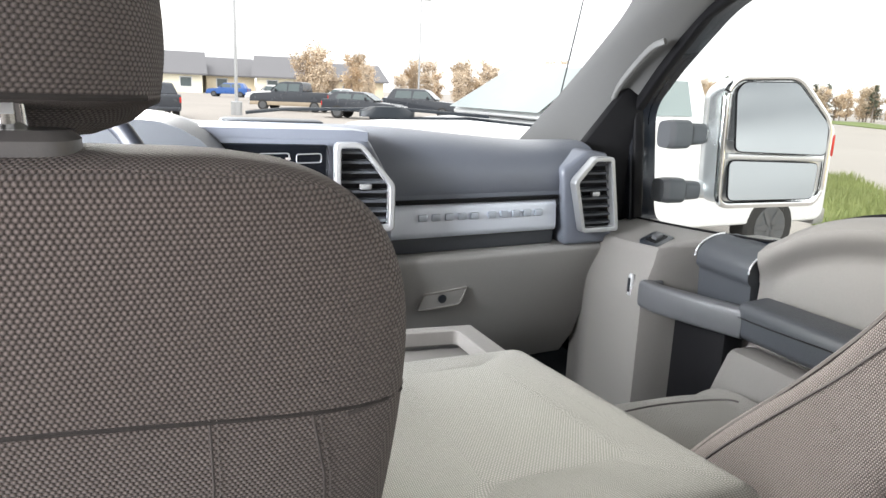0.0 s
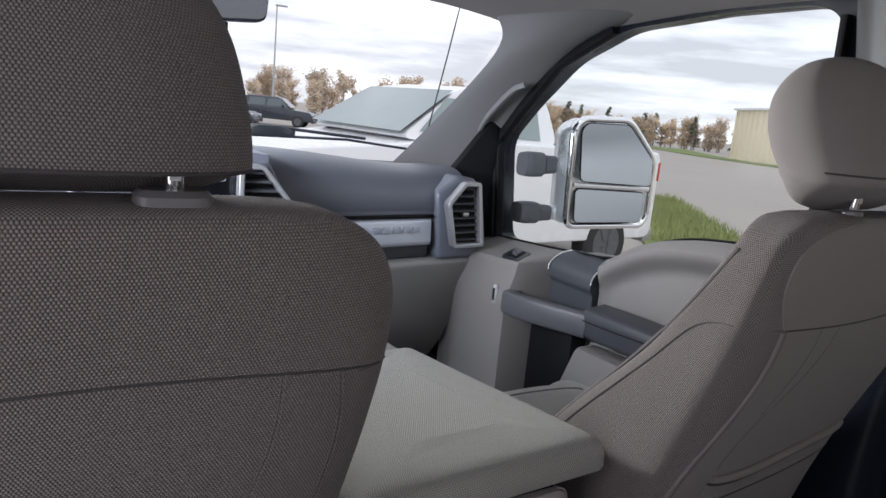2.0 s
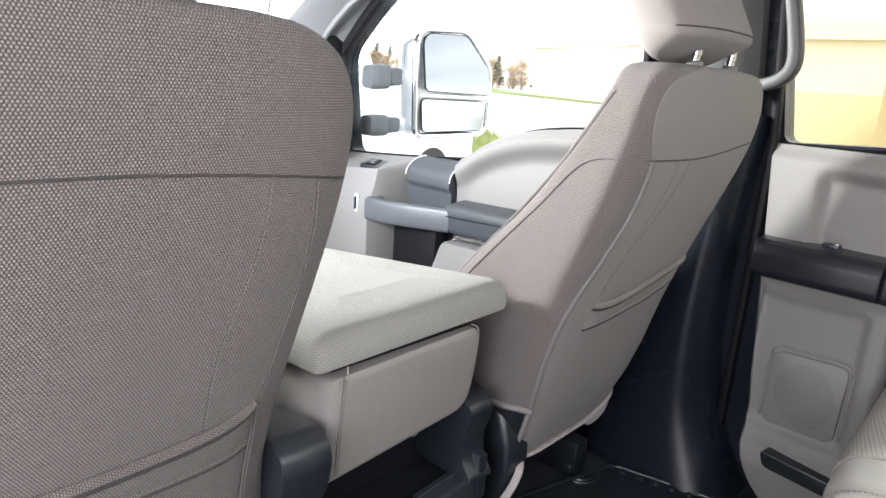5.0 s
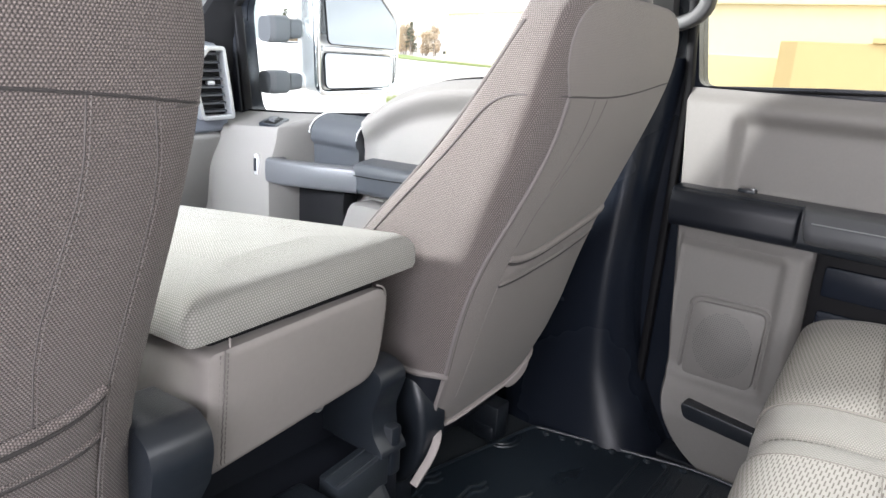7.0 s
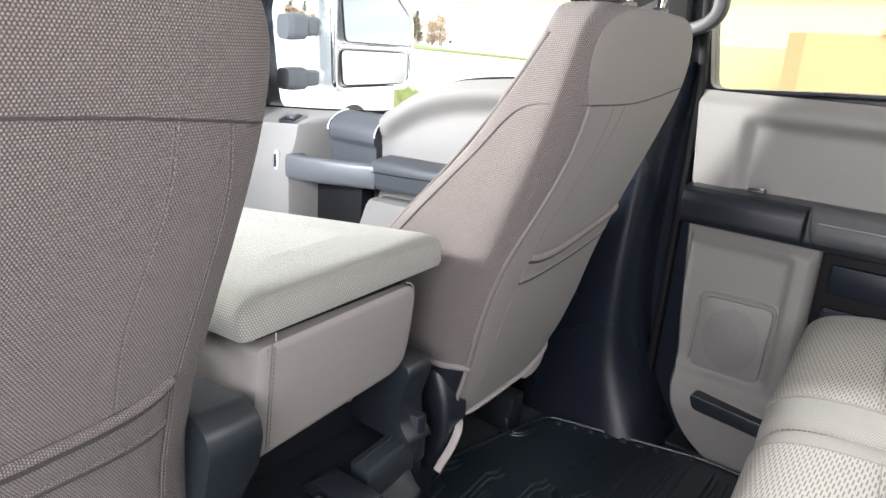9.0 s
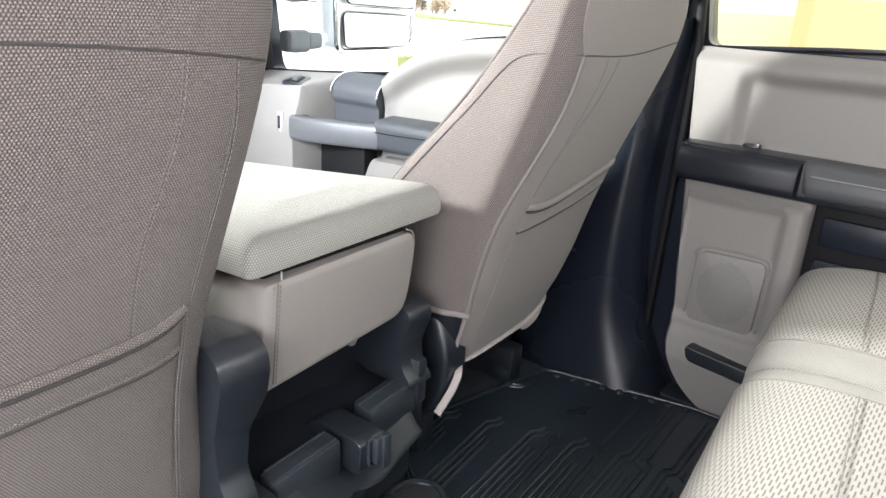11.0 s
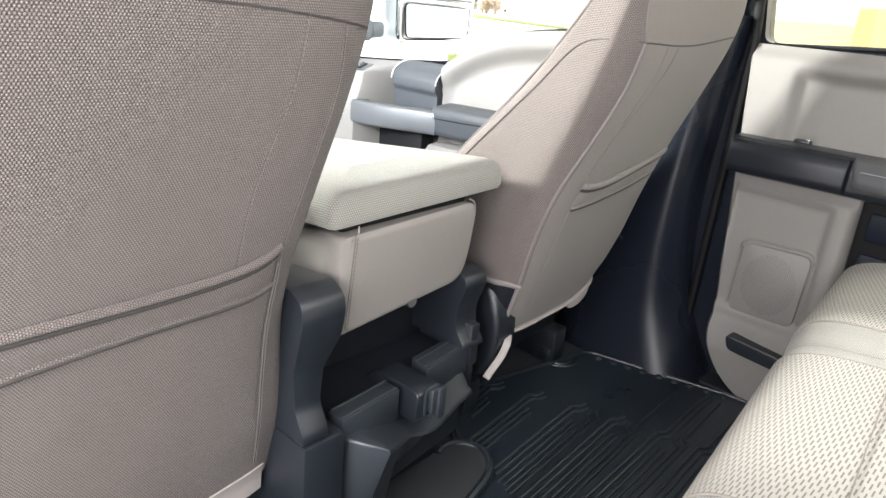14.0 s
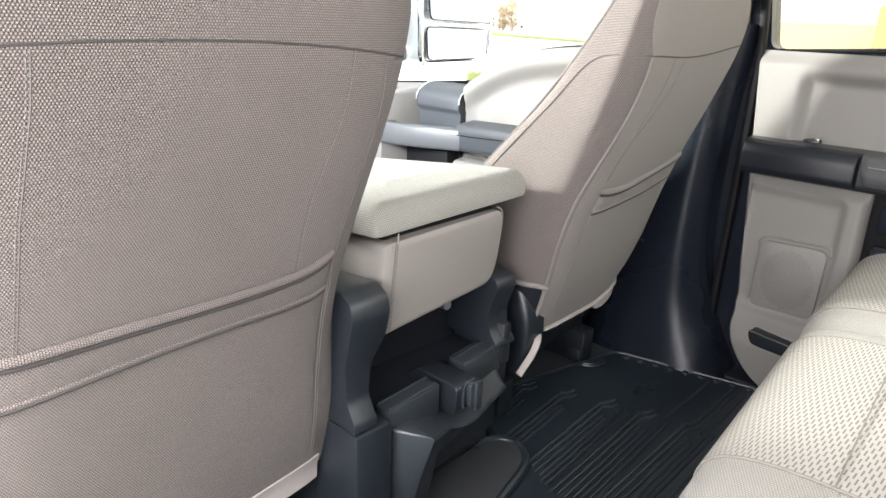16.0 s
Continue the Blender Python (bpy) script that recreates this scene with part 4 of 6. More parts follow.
        front = [side_at(-1, z, w) for z, w in ((0.60, 0.925), (0.71, 0.920), (0.81, 0.912), (0.886, 0.885), (0.933, 0.83), (0.98, 0.79), (1.01, 0.74))]
        part("bolster_seam", tube(curve_points(front, 2), 0.0026, 6), M_SEAM, seat, "dark corded bolster seam")
        part("side_hem", tube([side_at(-1, 0.524, w) for w in (0.30, 0.21, 0.13, 0.07)] + [back_at(-0.195, 0.518, 0.001)], 0.0055, 8), M_STITCH, seat, "grey cloth hem above the recliner")
    else:
        sewn([back_at(interp(INNER_LINE, z)[0], z, -0.0006) for z in spread(0.69, 0.938, 26)], seat)
        sewn([back_at(interp(OUTER_LINE, z)[0], z, -0.0004 + 0.0045 * (1 - step(z, 0.66, 0.70))) for z in spread(0.39, 0.931, 54)], seat)
        sewn([back_at(-interp(FAR_INNER, z)[0], z, -0.0006) for z in spread(0.69, 0.938, 26)], seat, -0.003)
        sewn([back_at(-interp(FAR_OUTER, z)[0], z, -0.0004 + 0.0045 * (1 - step(z, 0.66, 0.70))) for z in spread(0.40, 0.938, 44)], seat, -0.003)
        arch = [side_at(1, z, 0.60) for z in spread(0.56, 0.86, 12)] + [side_at(1, z, w) for z, w in ((0.885, 0.58), (0.905, 0.54), (0.918, 0.46), (0.924, 0.36), (0.926, 0.24), (0.926, 0.12), (0.926, 0.05))]
        part("side_seam", tube(curve_points(arch, 1), 0.0015, 6), M_SEAM, seat)
    for s in (-1, 1):
        if piped:
            if s < 0:
                part("recliner_cover", loft([[(mid_x(0.5) - x, 0.190 + 0.080 * d * math.cos(2 * math.pi * i / 40), 0.428 + 0.112 * d * math.sin(2 * math.pi * i / 40)) for i in range(40)] for x, d in ((0.17, 1.0), (0.2165, 1.0), (0.2195, 0.985), (0.2225, 0.94), (0.2245, 0.86), (0.2250, 0.70))]), M_BLACK, seat, "oval black recliner cover")
        else:
            part("recliner_cover", loft([[(SC + s * x, 0.23 + 0.075 * d * math.cos(2 * math.pi * i / 32), 0.415 + 0.105 * d * math.sin(2 * math.pi * i / 32)) for i in range(32)] for x, d in ((0.16, 1.0), (0.202, 1.0), (0.214, 0.94), (0.218, 0.80))]), M_BLACK, seat, "oval black recliner cover")
    # rear pocket: a cloth flap proud of the back, its hem corded
    if piped:
        edge = lambda off: interp(smooth_table([(-0.165, 0.701), (-0.150, 0.694), (-0.077, 0.691), (0.011, 0.707), (0.09, 0.722), (0.15, 0.732)], 2), off)[0]
        low = lambda off: interp([(-0.165, 0.655), (-0.083, 0.658), (0.013, 0.666), (0.098, 0.680), (0.15, 0.690)], off)[0]
        x0, x1 = -0.157, 0.135
    else:
        edge = lambda off: interp(smooth_table([(-0.20, 0.690), (-0.078, 0.692), (0.037, 0.689), (0.121, 0.692), (0.160, 0.698), (0.178, 0.706)], 2), off)[0]
        low = lambda off: interp(smooth_table([(-0.20, 0.637), (-0.078, 0.649), (0.04, 0.653), (0.15, 0.651), (0.176, 0.656)], 2), off)[0]
        x0, x1 = -0.190, 0.177

    def flap_at(u, v):
        off = x0 + (x1 - x0) * u
        top, seam = edge(off), low(off)
        z = 0.47 + (seam - 0.47) * v / 0.72 if v < 0.72 else seam + (top - seam) * (v - 0.72) / 0.28
        roll = math.sin(math.pi * max(0.0, (z - seam) / (top - seam))) if z > seam else 0.0
        end = 1 - abs(2 * u - 1) ** 10
        return back_at(off, z, 0.0006 + 0.0022 * end * v + 0.0034 * roll * end)
    flap = wall_sheet(flap_at, spread(0, 1, 41), spread(0, 0.70, 14) + spread(0.72, 1, 12), (0, 0.004, 0))
    lay = flap.loops.layers.uv["UVMap"]
    for f in flap.faces:
        for lp in f.loops:
            lp[lay].uv = (lp.vert.co.x, lp.vert.co.z * 1.06)
    pocket = part("map_pocket", flap, M_CLOTH_FINE if piped else M_CLOTH, seat, "grey cloth map pocket")
    offs = spread(x0, x1, 45)
    end = lambda x: 1 - abs((2 * x - x0 - x1) / (x1 - x0)) ** 10
    part("pocket_piping", tube([back_at(x, edge(x) + 0.002, 0.0046 * end(x)) for x in offs], 0.0052 if piped else 0.0046, 10), M_CLOTH_FINE if piped else M_CLOTH, pocket, "corded pocket edge")
    # Raised dark tube painting the shade in the crease below the cord.
    part("pocket_groove", tube([back_at(x, edge(x) - 0.0058, 0.0052 * end(x)) for x in offs], 0.0025, 6), M_SEAM_DARK, pocket)
    part("pocket_ridge", tube([back_at(x, low(x) + 0.0045, 0.0018 * end(x)) for x in offs], 0.0034, 8), M_CLOTH_FINE if piped else M_CLOTH, pocket)
    part("pocket_seam", tube([back_at(x, low(x) + 0.0002, 0.0030 * end(x) + 0.0006) for x in offs], 0.0023, 6), M_SEAM_DARK, pocket)
    if piped:
        part("felt_hem", bar(curve_points([back_at(x, 0.4165, 0.002) for x in spread(-0.188, 0.16, 14)], 1), 0.006, 0.012, (0, -1, 0.2)), M_HEM, seat, "pale felt hem under the seat back")
        part("felt_flap", wall_sheet(lambda u, v: back_at(0.030 + 0.135 * u, 0.420 - (0.006 + 0.026 * math.sin(math.pi * u) ** 0.5) * v, 0.003), spread(0, 1, 16), spread(0, 1, 5), (0, 0.004, 0)), M_HEM, seat, "drooping flap of pale felt")
        part("felt_tail", bar(curve_points([back_at(-0.170, 0.4165, 0.0025), (0.243, 0.104, 0.414), (0.236, 0.103, 0.405), (0.225, 0.103, 0.391), (0.208, 0.106, 0.374), (0.191, 0.107, 0.361)], 2), 0.006, 0.013, (0.3, -1, 0)), M_HEM, seat, "loose pale felt tail")
    else:
        part("felt_hem", wall_sheet(lambda u, v: back_at(-0.235 + 0.445 * u, 0.368 - 0.012 * (1 - u) - (0.030 + 0.012 * u) * v, 0.003 * (1 - v)), spread(0, 1, 24), spread(0, 1, 6), (0, 0.004, 0)), M_HEM, seat, "pale felt hem under the seat back")
    # cushion
    rows = []
    for y, w, t in smooth_table([(0.27, 0.20, 0.50), (0.30, 0.235, 0.53), (0.38, 0.245, 0.545), (0.60, 0.245, 0.548), (0.72, 0.235, 0.54), (0.765, 0.21, 0.50), (0.775, 0.19, 0.45)], 2):
        ring = []
        for i in range(40):
            a = 2 * math.pi * i / 40
            c, s = math.cos(a), math.sin(a)
            h = (t - 0.36) / 2
            dip = 0.022 * (1 - step(abs(c) , 0.55, 0.8)) if s > 0 else 0
            ring.append((SC + w * math.copysign(abs(c) ** 0.5, c), y, 0.36 + h + h * math.copysign(abs(s) ** 0.5, s) - dip))
        rows.append(ring)
    cush = part("cushion", loft(rows), M_CLOTH_BENCH, seat, "pale grey cloth seat cushion")
    part("cushion_seam", tube([(SC + 0.245 * math.sin(a) * 0.62, 0.60 + 0.06 * math.cos(a), 0.532 + 0.012 * abs(math.sin(a)) ** 3) for a in spread(-1.5, 1.5, 20)], 0.0018, 6), M_SEAM, cush)
    for x in (-0.17, 0.17):
        part("seat_rail", box(SC + x - 0.025, SC + x + 0.025, 0.20, 0.70, FLOOR - 0.012, 0.27, 0.006), M_BLACK, seat, "black seat rail")
        part("rail_cover", box(SC + x - 0.030, SC + x + 0.030, 0.205, 0.26, FLOOR - 0.012, 0.225, 0.010), M_BLACK, seat)
    part("seat_frame", box(SC - 0.19, SC + 0.19, 0.23, 0.70, 0.265, 0.37, 0.012), M_BLACK_SOFT, seat, "black seat frame")
    return seat


BACK = [(z, yr, yf, hw + 0.052 * (1 - step(z, 0.36, 0.68))) for z, yr, yf, hw in BACK]


def skew(seat, pivot):
    """Shears the seat's depth across its width, to fit the camera's view."""
    for ob in seat.children_recursive:
        for v in ob.data.vertices:
            v.co.y += 0.085 * (v.co.x + ORIGIN[ob].x - pivot)


skew(front_seat("driver seat in grey woven cloth with a rear pocket", False), SC + 0.18)
SC = 0.46
LOW_TILT, SHIFT, CRISP = 0.24, -0.022, 0.10
WAIST = smooth_table([(0.43, 0.86), (0.52, 0.90), (0.59, 0.925), (0.68, 0.905), (0.74, 0.87), (0.78, 0.89), (0.86, 0.945), (0.93, 1.0), (1.03, 1.0)], 2)
BACK = [(z if z > 0.55 else 0.55 - (0.55 - z) * 0.69, yr, yf, hw - 0.052 * (1 - step(z, 0.36, 0.68)) + 0.010 * (1 - step(z, 0.42, 0.72)) - 0.004) for z, yr, yf, hw in BACK]
skew(front_seat("passenger seat in grey woven cloth beside the console", True), SC - 0.20)
SC = -0.44

# ---- folding middle seat with armrest lid ----
mid = thing("center_console", (0, 0.35, FLOOR), "folding middle seat console with a pale cloth lid", "console")


def sheared(bm):
    """Shears the folded seat's depth to fit the camera's view, like the seats beside it."""
    for v in bm.verts:
        v.co.y += 0.10 * (v.co.x + 0.08)
    return bm


def lid_mesh():
    rings = []
    for d, dz in ((0.024, -0.046), (0.009, -0.0455), (0.002, -0.042), (0.0, -0.036), (0.0005, -0.022), (0.003, -0.012), (0.008, -0.0058), (0.016, -0.0022), (0.032, -0.0004), (0.06, 0.0), (0.10, 0.001)):
        base = rounded([(-0.170 + d, 0.084 + d), (0.188 - d, 0.084 + d), (0.170 - d, 0.625 - d), (-0.158 + d, 0.625 - d)], 0.014, 6)
        rings.append([(x, y, 0.740 - 0.05 * (y - 0.09) - 0.11 * (y - 0.09) ** 2 + dz - 0.004 * step(0.13 - y, 0.0, 0.05)) for x, y in base])
    return sheared(loft(rings))


lid = part("armrest_lid", lid_mesh(), M_CLOTH_LIGHT, mid, "padded pale cloth armrest lid")
# Block below the lid, blackened to paint the shade in the gap.
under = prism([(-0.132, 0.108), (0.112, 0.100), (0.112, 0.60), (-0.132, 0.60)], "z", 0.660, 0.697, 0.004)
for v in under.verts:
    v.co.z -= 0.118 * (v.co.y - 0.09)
part("lid_underside", sheared(under), M_SEAL_SHADE, mid, "black block under the lid, painting the shaded gap")
part("lid_latch", sheared(box(-0.1195, -0.1180, 0.0895, 0.0910, 0.680, 0.690, 0.0)), M_HEM, lid, "short white pull thread")
def body_mesh():
    """The folded seat's padded back: a panel with rounded right corners, its top following the lid."""
    rings = []
    for y, d, e in ((0.0840, 0.009, 0.022), (0.0850, 0.004, 0.013), (0.0885, 0.0, 0.006), (0.096, 0.0, 0.002), (0.12, 0.0, 0.0), (0.35, 0.0, 0.0), (0.58, 0.0, 0.0)):
        drop = 0.118 * max(0.0, y - 0.12)
        out = rounded_each([(-0.150 + e, 0.540 + d), (0.126 - d, 0.553 + d), (0.129 - d, 0.681 - d - drop), (-0.150 + e, 0.679 - d - drop)], (0.012, 0.032, 0.026, 0.010))
        rings.append([(x, y + 0.10 * (0.69 - z), z) for x, z in out])
    return sheared(loft(rings))


body = part("console_body", body_mesh(), M_VINYL, mid, "grey vinyl back of the folded seat")
corner = [(-0.1285 + 0.0006 * math.sin(z * 700), 0.0838 + 0.10 * (0.69 - z), z) for z in spread(0.550, 0.682, 30)]
part("stitching", sheared(tube(corner, 0.0008, 6)), M_PIPING, body, "stitched corner seam")
for dx in (-0.0045, 0.004):
    tagged(part("stitches", sheared(stitches([(x + dx, y + (0.0012 if dx < 0 else -0.0002), z) for x, y, z in corner], 0.004, 0.002, 0.0006)), M_PIPING, body), kind="stuff")
part("stitching", sheared(tube(curve_points([(0.103, 0.0865, 0.688), (0.119, 0.0868, 0.682), (0.1285, 0.0905, 0.660), (0.1270, 0.0975, 0.590), (0.117, 0.0990, 0.567), (0.094, 0.1000, 0.556)], 2), 0.0012, 6)), M_VINYL, body, "pale edge piping")
tray = part("front_tray", holed([(-0.155, 0.628), (0.155, 0.628), (0.135, 0.805), (-0.135, 0.805)], [rounded([(-0.125, 0.655), (0.120, 0.655), (0.105, 0.785), (-0.11, 0.785)], 0.012)], 0.022, Matrix.Translation((0, 0, 0.652)) @ Matrix.Rotation(0, 4, "X"), 0.003), M_GREY, mid, "grey open tray ahead of the lid")
part("tray_floor", box(-0.13, 0.125, 0.65, 0.79, 0.622, 0.630, 0.001), M_GREY, tray)
part("front_body", prism([(0.60, 0.36), (0.60, 0.615), (0.80, 0.618), (0.80, 0.36)], "x", -0.13, 0.13, 0.01), M_BASE_LIT, mid)
for s in (-1, 1):
    pts = [(0.053, 0.600), (0.058, 0.622), (0.080, 0.634), (0.165, 0.626), (0.19, 0.56), (0.185, 0.44), (0.047, 0.439), (0.049, 0.452), (0.066, 0.480), (0.070, 0.53), (0.060, 0.570)]
    x0, x1 = (-0.222, -0.160) if s < 0 else (0.118, 0.166)
    plate = prism(rounded(pts, 0.008) if s < 0 else rounded([(y + 0.05, 0.435 + (z - 0.435) * 0.66) for y, z in pts], 0.012), "x", x0, x1, 0.0045, 2)
    for v in plate.verts:
        v.co.x += 0.024 * s * step(0.57 - v.co.z, 0.0, 0.07) * (v.co.x * s < 0.19 if s < 0 else 0)
    part("side_bracket", plate, M_BLACK, mid, "black hinge bracket")
# Darker black than its lips, to paint the shade inside the shelf.
shelf = part("storage_shelf", prism([(-0.215, 0.062), (-0.15, 0.066), (0.14, 0.108), (0.165, 0.11), (0.165, 0.42), (-0.215, 0.42)], "z", 0.34, 0.418, 0.004), M_BLACK_SOFT, mid, "black plastic storage shelf")
part("shelf_lip", prism([(-0.150, 0.061), (-0.040, 0.073), (-0.039, 0.103), (-0.153, 0.091)], "z", 0.39, 0.440, 0.003), M_BASE_LIT, shelf)
for a, b, ya, yb in ((-0.150, -0.040, 0.064, 0.076), (0.031, 0.139, 0.092, 0.107)):
    for d in (0.004, 0.026):
        part("lip_ridge", bar([(a + 0.003, ya + d, 0.4405), ((a + b) / 2, (ya + yb) / 2 + d, 0.4405), (b - 0.003, yb + d, 0.4405)], 0.0030, 0.0030, bevel=0.0008), M_BASE_LIT, shelf)
part("shelf_front", prism([(-0.156, 0.064), (0.138, 0.108), (0.138, 0.12), (-0.156, 0.076)], "z", 0.28, 0.415, 0.003), M_BLACK, shelf)
part("shelf_lip", prism([(0.031, 0.089), (0.139, 0.104), (0.147, 0.146), (0.036, 0.130)], "z", 0.39, 0.440, 0.003), M_BASE_LIT, shelf)
part("shelf_wall", box(0.139, 0.160, 0.10, 0.30, 0.40, 0.475, 0.005), M_BLACK, shelf)
part("shelf_side", box(-0.222, -0.158, 0.045, 0.30, FLOOR, 0.437, 0.006), M_BLACK, shelf)
latch = part("latch_block", prism(rounded([(0.050, 0.388), (0.046, 0.438), (0.066, 0.442), (0.14, 0.438), (0.17, 0.40)], 0.012), "x", -0.030, 0.014, 0.006, 3), M_BLACK, mid, "black latch housing")
part("latch_ring", tube([(x, 0.046, z) for x, z in rounded([(-0.016, 0.398), (0.012, 0.398), (0.012, 0.444), (-0.016, 0.444)], 0.010)], 0.0024, 6, True), M_BASE_LIT, latch, "thin latch ring")
part("latch_button", box(-0.011, 0.008, 0.036, 0.05, 0.404, 0.443, 0.003), M_BASE_LIT, latch)
part("latch_strap", box(-0.002, 0.012, 0.032, 0.040, 0.396, 0.445, 0.002), M_BASE_LIT, latch)
part("hinge_bolt", tube([(0.075, 0.20, 0.505), (0.075, 0.175, 0.505)], 0.009, 12), M_SATIN, mid, "small bright bolt")
# Panel added behind the shelf to keep light out of the cavity.
part("hinge_plate", box(-0.20, 0.15, 0.215, 0.235, 0.38, 0.575, 0.004), M_BLACK_SOFT, mid)


def rear_duct():
    """The black heater duct behind the console: a wide foot and a wing, with a valley between them."""
    rings = []
    for x, back, back_z, front, top, low_y, low in ((-0.150, 0.085, 0.408, 0.060, 0.410, 0.080, FLOOR), (-0.146, 0.085, 0.412, 0.055, 0.413, 0.075, FLOOR), (-0.122, 0.086, 0.412, 0.014, 0.412, 0.062, FLOOR), (-0.116, 0.086, 0.411, 0.006, 0.410, 0.064, FLOOR), (-0.110, 0.086, 0.410, 0.008, 0.407, 0.070, FLOOR), (-0.075, 0.088, 0.400, 0.025, 0.395, 0.055, 0.27), (-0.044, 0.090, 0.388, 0.042, 0.383, 0.075, 0.30), (-0.036, 0.091, 0.384, 0.044, 0.379, 0.078, 0.31), (-0.015, 0.094, 0.378, 0.042, 0.374, 0.080, 0.315), (0.010, 0.097, 0.376, 0.044, 0.371, 0.082, 0.32), (0.030, 0.098, 0.382, 0.050, 0.370, 0.086, 0.325), (0.056, 0.100, 0.395, 0.059, 0.369, 0.090, 0.33), (0.066, 0.101, 0.398, 0.062, 0.370, 0.092, 0.33), (0.118, 0.105, 0.401, 0.074, 0.373, 0.098, 0.335), (0.130, 0.108, 0.400, 0.079, 0.371, 0.100, 0.335), (0.135, 0.112, 0.396, 0.088, 0.370, 0.104, 0.335)):
        rings.append([(x, 0.17, low), (x, 0.17, back_z + 0.004), (x, back, back_z), (x, front + 0.008, top + 0.0015), (x, front + 0.002, top), (x, front, top - 0.004), (x, (front + low_y) / 2 - 0.002, (top + low) / 2 + 0.02), (x, low_y, low)])
    return loft(rings)


part("heater_duct", rear_duct(), M_BASE_LIT, mid, "black stepped heater duct")

# ---- rubber floor mat with raised ribs ----
mat = thing("floor_mat", (0.45, 0.0, FLOOR - 0.012), "black rubber floor mat with raised ribs", "floor mat")
part("mat_sheet", prism(rounded([(-0.62, -0.42), (-0.62, 0.10), (0.16, 0.11), (0.23, 0.20), (0.30, 0.28), (0.70, 0.205), (0.715, 0.19), (0.80, -0.12), (0.80, -0.42)], 0.03), "z", FLOOR - 0.011, FLOOR, 0.002, 1), M_RUBBER, mat)
part("mat_rim", tube([(x, y, FLOOR + 0.003) for x, y in rounded([(0.155, 0.06), (0.235, 0.20), (0.30, 0.275), (0.695, 0.20), (0.71, 0.185), (0.79, -0.12), (0.79, -0.41)], 0.03)[3:-3]], 0.0032, 8), M_RUBBER, mat)
RIB = FLOOR + 0.0005


def rib(pts):
    part("mat_rib", tube([(x, y, RIB) for x, y in pts], 0.0037, 8), M_RUBBER, mat)


for k, (y0, x0, jog, slope) in enumerate(((0.222, 0.29, 0.400, 0.19), (0.146, 0.205, 0.437, 0.13), (0.066, 0.18, 0.470, 0.10), (-0.011, 0.15, 0.495, 0.085), (-0.088, 0.08, 0.526, 0.05), (-0.168, 0.02, 0.542, 0.055), (-0.246, -0.04, 0.56, 0.05), (-0.324, -0.10, 0.58, 0.05))):
    at = lambda x, d: y0 + d + slope * (x - 0.25)
    for n, d in enumerate((0.0, -0.012)):
        e = jog - 0.012 * n
        pts = [(x0, at(x0, d)), (e, at(e, d)), (e + 0.016, at(e, d) - 0.012), (e + 0.034, at(e, d) - 0.012)]
        if k > 3:
            pts += [(0.76 - 0.02 * n, at(e, d) - 0.004)]
        rib(pts)
    for d in (-0.026, -0.038):
        rib([(x0 - 0.01, at(x0, d)), (jog - 0.03 - 0.5 * abs(d), at(jog - 0.03, d))])
    if k > 1:
        for n, d in enumerate((-0.049, -0.060)):
            e = jog - 0.012 + 0.022 * n
            rib([(x0 - 0.02, at(x0, d)), (e, at(e, d)), (e + 0.013, at(e, d) + 0.013), (e + 0.034, at(e, d) + 0.014)] + ([(0.74, at(e, d) + 0.024)] if k > 2 and n else []))
for dr in (0.0, 0.011):
    part("mat_ring", tube([(0.625 + (0.030 + dr) * math.cos(q), 0.222 + (0.024 + dr) * math.sin(q), RIB) for q in spread(2.6, 5.6, 14)], 0.003, 6), M_RUBBER, mat)
for i in range(9):
    t = i / 8
    x, y = 0.715 + 0.075 * t, 0.165 - 0.27 * t
    part("mat_stud", loft([oval(x - 0.016, y, FLOOR + h, r, r, 2, 10) for h, r in ((0, 0.008), (0.003, 0.008), (0.006, 0.004))]), M_RUBBER, mat)
hump = thing("hump_mat", (-0.02, -0.15, FLOOR), "dark grey carpet pad with a rubber rim on the floor hump", "floor mat")
part("carpet_pad", prism(rounded([(-0.22, -0.045), (-0.22, 0.13), (0.15, 0.150), (0.190, 0.140), (0.208, 0.100), (0.182, 0.064), (0.147, 0.046), (0.096, 0.032), (0.0, 0.006)], 0.02), "z", FLOOR, FLOOR + 0.012, 0.004), plain("grey_carpet_pad", (0.024, 0.026, 0.030), 0.95, grain=500, bump=1.0), hump)
part("pad_rim", tube([(x, y, FLOOR + 0.010) for x, y in rounded([(0.15, 0.152), (0.192, 0.142), (0.211, 0.100), (0.184, 0.062), (0.148, 0.043), (0.096, 0.029), (0.0, 0.003), (-0.21, -0.050)], 0.02)], 0.008, 8), M_RUBBER, hump)

# ---- rear bench ----
bench = thing("rear_bench", (0, -0.6, FLOOR), "pale grey cloth rear bench with dashed inserts", "bench seat")


